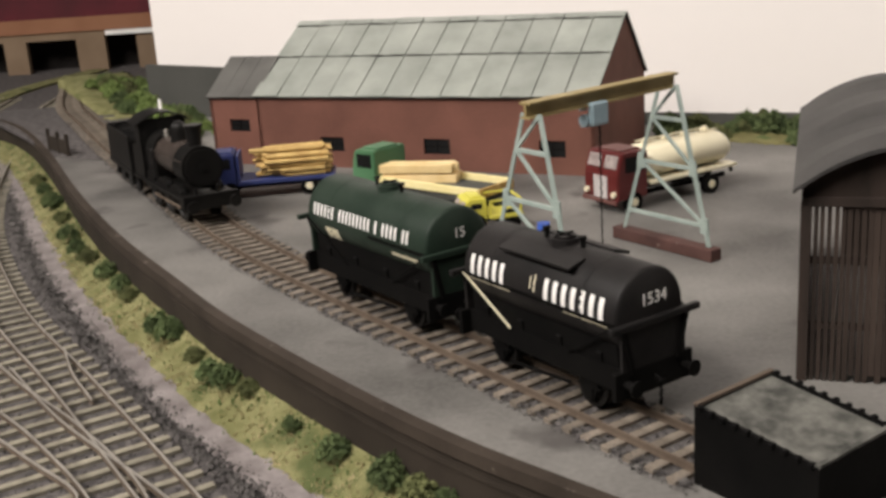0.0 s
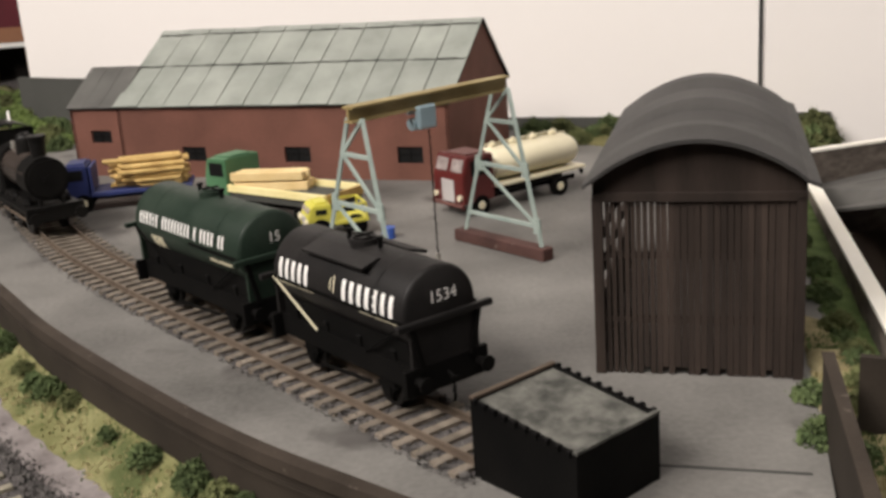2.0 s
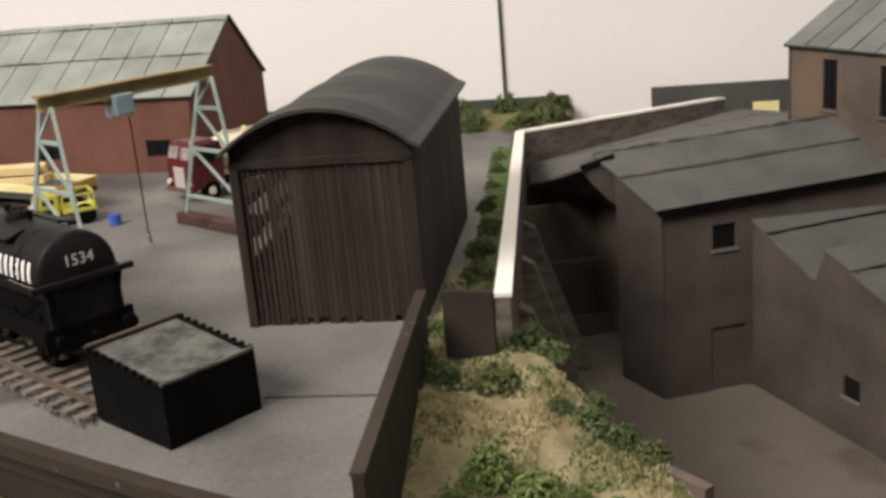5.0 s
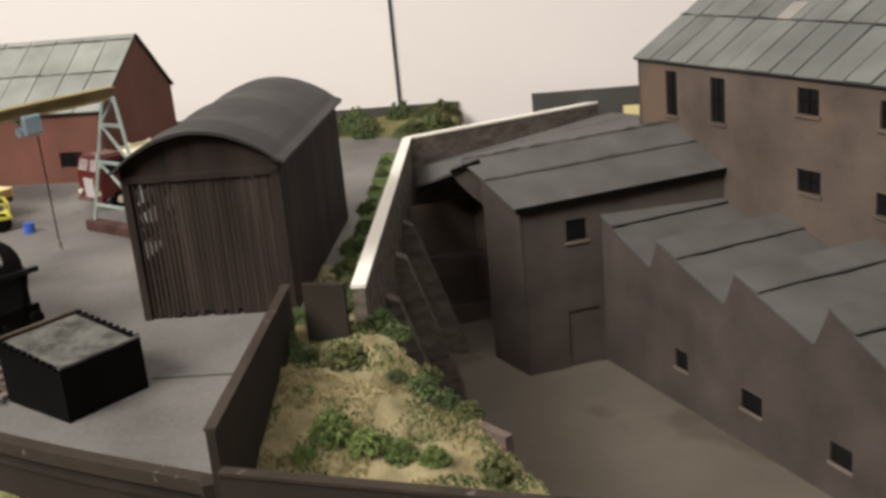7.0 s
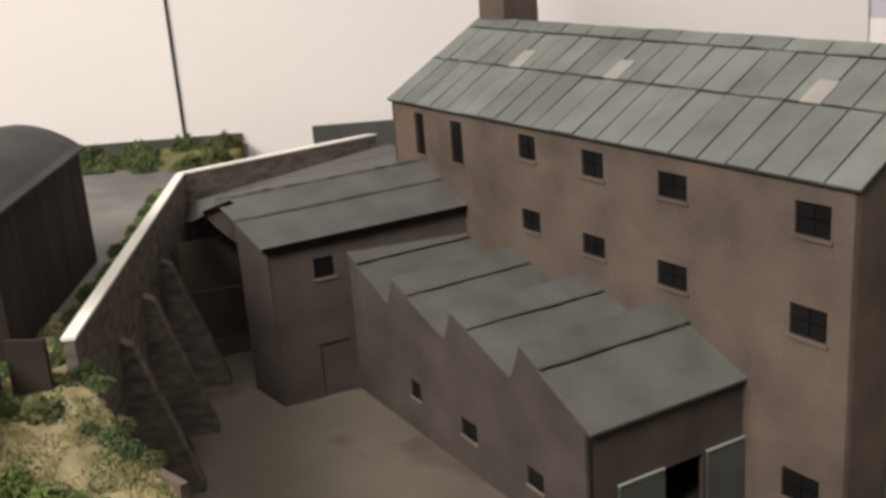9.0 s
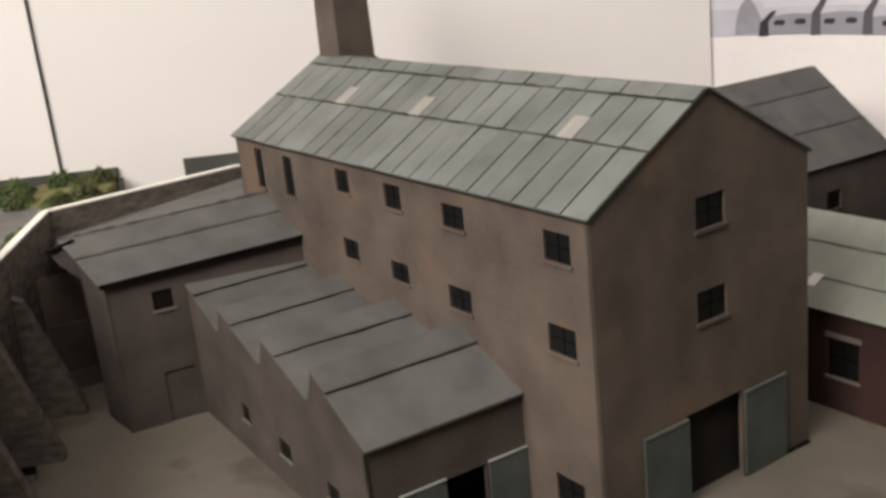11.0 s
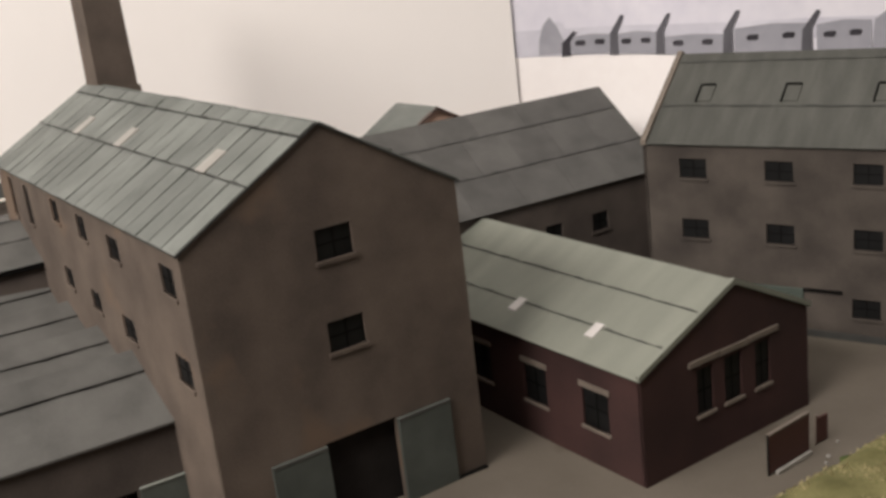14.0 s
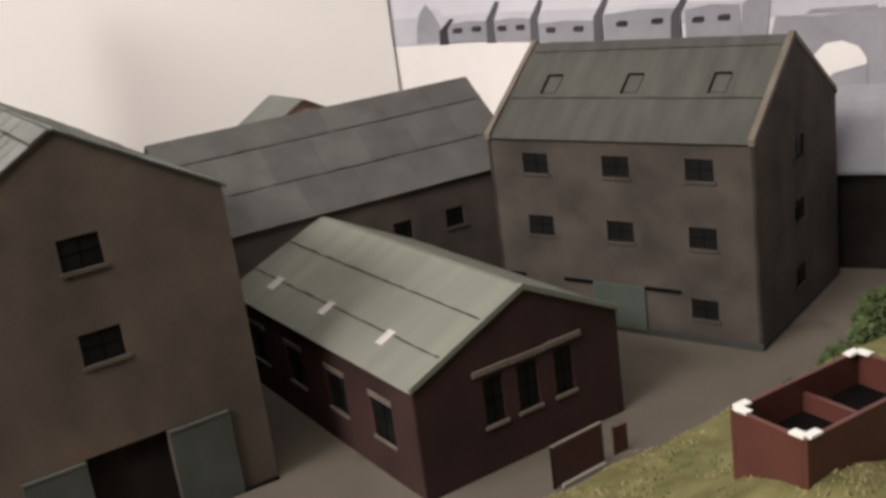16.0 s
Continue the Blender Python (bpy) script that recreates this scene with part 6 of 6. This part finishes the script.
yl = thing("yellow_lorry", -29, 515, 0, 195, "small yellow lorry with an open back frame", "lorry", "lorries in the yard")
chassis(yl, -10, 18, (12, -6), 18, "black")
cab(yl, 6, 18, 17, 6, 17.5, "yellow", "yellow", 2.0)
bm = fresh()
box(bm, -12, 5, -10, 10, 7, 9, 0.2)
part("bed", bm, "yellow", yl)
for q in ((-11, -9.6), (-11, 9.6), (4.5, -9.6), (4.5, 9.6)):
    bm = fresh()
    bar(bm, (*q, 9), (*q, 16), 0.9, 0.9)
    part("post", bm, "yellow", yl)
bm = fresh()
for s in (1, -1):
    bar(bm, (-11, s * 9.6, 16), (4.5, s * 9.6, 16), 0.9, 0.9)
bar(bm, (-11, -9.6, 16), (-11, 9.6, 16), 0.9, 0.9)
part("top_rail", bm, "yellow", yl)
dr = thing("drum", -6, 498, 0, 0, "small blue drum standing in the yard", "drum")
bm = fresh()
rod(bm, (0, 0, 0.2), (0, 0, 5.4), 3.0, seg=16)
for z in (0.6, 2.9, 5.1):
    rod(bm, (0, 0, z - 0.3), (0, 0, z + 0.3), 3.3, seg=16)
part("body", bm, "blue_b", dr)

# ---- gantry crane ----
RA, LA = Vector((49, 472)), Vector((-15.5, 417))
RB = [Vector((30.5, 482)), Vector((60, 441))]
shift = LA - RA
LB = [p + shift for p in RB]
cr = thing("gantry_crane", 0, 0, 0, 0, "pale grey-green gantry crane with a yellow beam", "crane")
for apex, feet in ((RA, RB), (LA, LB)):
    mid = (feet[0] + feet[1]) / 2
    d = (feet[1] - feet[0]).normalized()
    foot_z = 5.5

    def leg_at(k, f):
        top = Vector((*(mid + d * (-5.0 if k == 0 else 5.0)), 72))
        top.x += (apex - mid).x
        top.y += (apex - mid).y
        return Vector((*feet[k], foot_z)).lerp(top, f)

    for k in (0, 1):
        bm = fresh()
        bar(bm, leg_at(k, 0), leg_at(k, 1), 1.5, 1.5)
        part("leg", bm, "crane", cr)
    for f in (0.13, 0.48, 0.78):
        bm = fresh()
        bar(bm, leg_at(0, f), leg_at(1, f), 1.4, 1.6)
        part("cross_bar", bm, "crane", cr)
    for f0, f1, k in ((0.13, 0.48, 1), (0.48, 0.78, 1), (0.78, 1.0, 0)):
        bm = fresh()
        bar(bm, leg_at(k, f0), leg_at(1 - k, f1), 1.1, 1.3)
        part("brace", bm, "crane", cr)
    for k, f in ((0, 0.48), (1, 0.48), (1, 0.13)):
        bm = fresh()
        p = leg_at(k, f)
        prism(bm, [(-2.2, -3.5), (2.2, -3.5), (1.5, 3.5), (-1.5, 3.5)], -0.5, 0.5, "y", m=Matrix.Translation(p) @ Matrix.Rotation(math.atan2(d.y, d.x), 4, "Z"))
        part("gusset", bm, "crane", cr)
bd = (RA - LA).normalized()
bm = fresh()
A, B = LA - bd * 3.5, RA + bd * 3.5
bar(bm, (*A, 76.6), (*B, 76.6), 6.0, 1.0)
bar(bm, (*A, 70.9), (*B, 70.9), 5.0, 0.8)
bar(bm, (*A, 73.8), (*B, 73.8), 1.2, 5.2)
part("beam", bm, "beam", cr, "dull yellow steel beam")
hp = LA.lerp(RA, 0.42)
bm = fresh()
m = Matrix.Translation((hp.x, hp.y, 66.5)) @ Matrix.Rotation(math.atan2(bd.y, bd.x), 4, "Z")
box(bm, -5, 5, -4.5, -1.2, -4.2, 5.5, 0.7, m=m)
rod(bm, m @ Vector((-6, 0, -2)), m @ Vector((3, 0, -2)), 2.6, seg=16)
rod(bm, m @ Vector((-4, 2, 2)), m @ Vector((-4, 2, 4.5)), 1.6, seg=12)
hoist = part("hoist", bm, "crane_b", cr, "blue-grey hoist box")
bm = fresh()
for k in range(26):
    z = 61 - k * 2.1
    rod(bm, (hp.x + 4 * bd.x, hp.y + 4 * bd.y, z), (hp.x + 4 * bd.x + (0.25 if k % 2 else -0.25), hp.y + 4 * bd.y, z - 2.1), 0.34, seg=6)
part("chain", bm, "black", hoist)
bm = fresh()
rod(bm, (hp.x + 4 * bd.x, hp.y + 4 * bd.y, 6.5), (hp.x + 4 * bd.x, hp.y + 4 * bd.y, 3.2), 1.1, seg=10)
rod(bm, (hp.x + 4 * bd.x, hp.y + 4 * bd.y, 3.2), (hp.x + 4 * bd.x + 1.6, hp.y + 4 * bd.y, 1.6), 0.6, seg=8)
part("hook", bm, "pale", hoist)
for nm, feet in (("a", RB), ("b", LB)):
    d = (feet[1] - feet[0]).normalized()
    bm = fresh()
    a, b = feet[0] - d * 5, feet[1] + d * 4
    mm2 = Matrix.Translation((*((a + b) / 2), 0)) @ Matrix.Rotation(math.atan2(d.y, d.x), 4, "Z")
    box(bm, -(b - a).length / 2, (b - a).length / 2, -3.4, 3.4, 0, 5.6, 0.5, m=mm2)
    tagged(link("base_beam", bm, "redwood"), "red-brown timber beam under the crane legs", "beam", "crane base beams")

# ---- mill side small things ----
sg = thing("sign_board", 690, 91, -103, 14.5, "dark red board standing on the mill ground", "board")
bm = fresh()
box(bm, -17, 15.5, -0.7, 0.7, 1, 21.5, 0.15)
part("panel", bm, "crate_d", sg)
bm = fresh()
box(bm, -17, 15.5, -1.0, 1.0, 21.5, 22.6)
part("top_rail", bm, "stone", sg)
for x in (-17, 15):
    bm = fresh()
    bar(bm, (x, 0, 0), (x, 0, 22), 1.1, 1.1)
    part("post", bm, "black", sg)
bm = fresh()
box(bm, -14, 14, -3.5, -1.5, 0, 2.2, 0.3)
part("foot", bm, "pale", sg)
sb = thing("post_board", 717, 99, -103, 10, "small dark red board beside the larger one", "board")
bm = fresh()
box(bm, -4.5, 4.5, -0.6, 0.6, 1, 15, 0.15)
part("panel", bm, "crate_d", sb)
bm = fresh()
bar(bm, (-4.5, 0, 0), (-4.5, 0, 17), 1.0, 1.0)
part("post", bm, "stone", sb)
for x, y, r in ((708, 84, 1.3), (703, 80, 1.0), (723, 94, 0.9)):
    bm = fresh()
    bmesh.ops.create_icosphere(bm, subdivisions=1, radius=r, matrix=Matrix.Translation((x, y, -103 + r * 0.8)))
    for v in bm.verts:
        v.co += Vector((noise.noise(v.co), noise.noise(v.co * 1.7), 0)) * 0.5
    tagged(link("pebble", bm, "pale"), "small pale chip lying on the mill ground", "pebble", "pale chips on the ground")
ct = thing("open_crate", 719, -53, -48, 10, "red-brown open crate with white corner caps", "crate")
CW, CD, CH = 33, 16.5, 38
for q in ((-CW, CW, -CD, -CD + 2), (-CW, CW, CD - 2, CD), (-CW, -CW + 2, -CD + 2, CD - 2), (CW - 2, CW, -CD + 2, CD - 2)):
    bm = fresh()
    box(bm, *q, 0, CH, 0.25)
    part("side", bm, "crate", ct)
bm = fresh()
box(bm, 1, 3, -CD + 2, CD - 2, 6, CH - 6)
part("partition", bm, "crate", ct)
bm = fresh()
box(bm, -CW + 2, CW - 2, -CD + 2, CD - 2, 22, 25)
part("floor", bm, "black", ct)
for sx in (-1, 1):
    for sy in (-1, 1):
        bm = fresh()
        x, y = sx * (CW - 1.5), sy * (CD - 1.5)
        box(bm, min(x, x - sx * 6), max(x, x - sx * 6), y - 1.8, y + 1.8, CH - 0.3, CH + 0.9, 0.2)
        box(bm, x - 1.8, x + 1.8, min(y, y - sy * 6), max(y, y - sy * 6), CH - 0.3, CH + 0.85, 0.2)
        part("corner_cap", bm, "white", ct)
for i, (x, y, r) in enumerate(((706, 68, 4), (722, 71, 4.5), (742, 74, 5), (764, 66, 4), (800, 75, 9), (815, 88, 9), (838, 92, 10), (690, 55, 3.5), (858, 104, 11), (778, 78, 5), (893, 122, 11), (912, 136, 13), (932, 152, 14))):
    shrub(x, y, max(-99.5, bank_z(x, y)) - 0.5, r, i, "foliage_light" if i < 4 else "foliage", "shrubs on the bank", "small green foam tuft on the bank")

# ---- unseen room added round the layout: plain walls and ceiling, grey to set bounce ----
for nm, q in (("wall_left", (-2620, -2580, -2000, 2400)), ("wall_right", (2580, 2620, -2000, 2400)), ("wall_back", (-2580, 2580, 2380, 2420)), ("wall_front", (-2580, 2580, -2020, -1980))):
    bm = fresh()
    box(bm, *q, -900, 1600)
    tagged(link(nm, bm, "roomwall"), "plain grey room wall, out of view", "wall", kind="structure")
bm = fresh()
box(bm, -2620, 2620, -2020, 2420, 1600, 1640)
tagged(link("ceiling", bm, "roomwall"), "plain grey ceiling, out of view", "ceiling", kind="structure")
bm = fresh()
box(bm, -2620, 2620, -2020, 2420, -940, -900)
tagged(link("floor", bm, "lowyard"), "plain brown room floor, out of view", "floor", kind="structure")
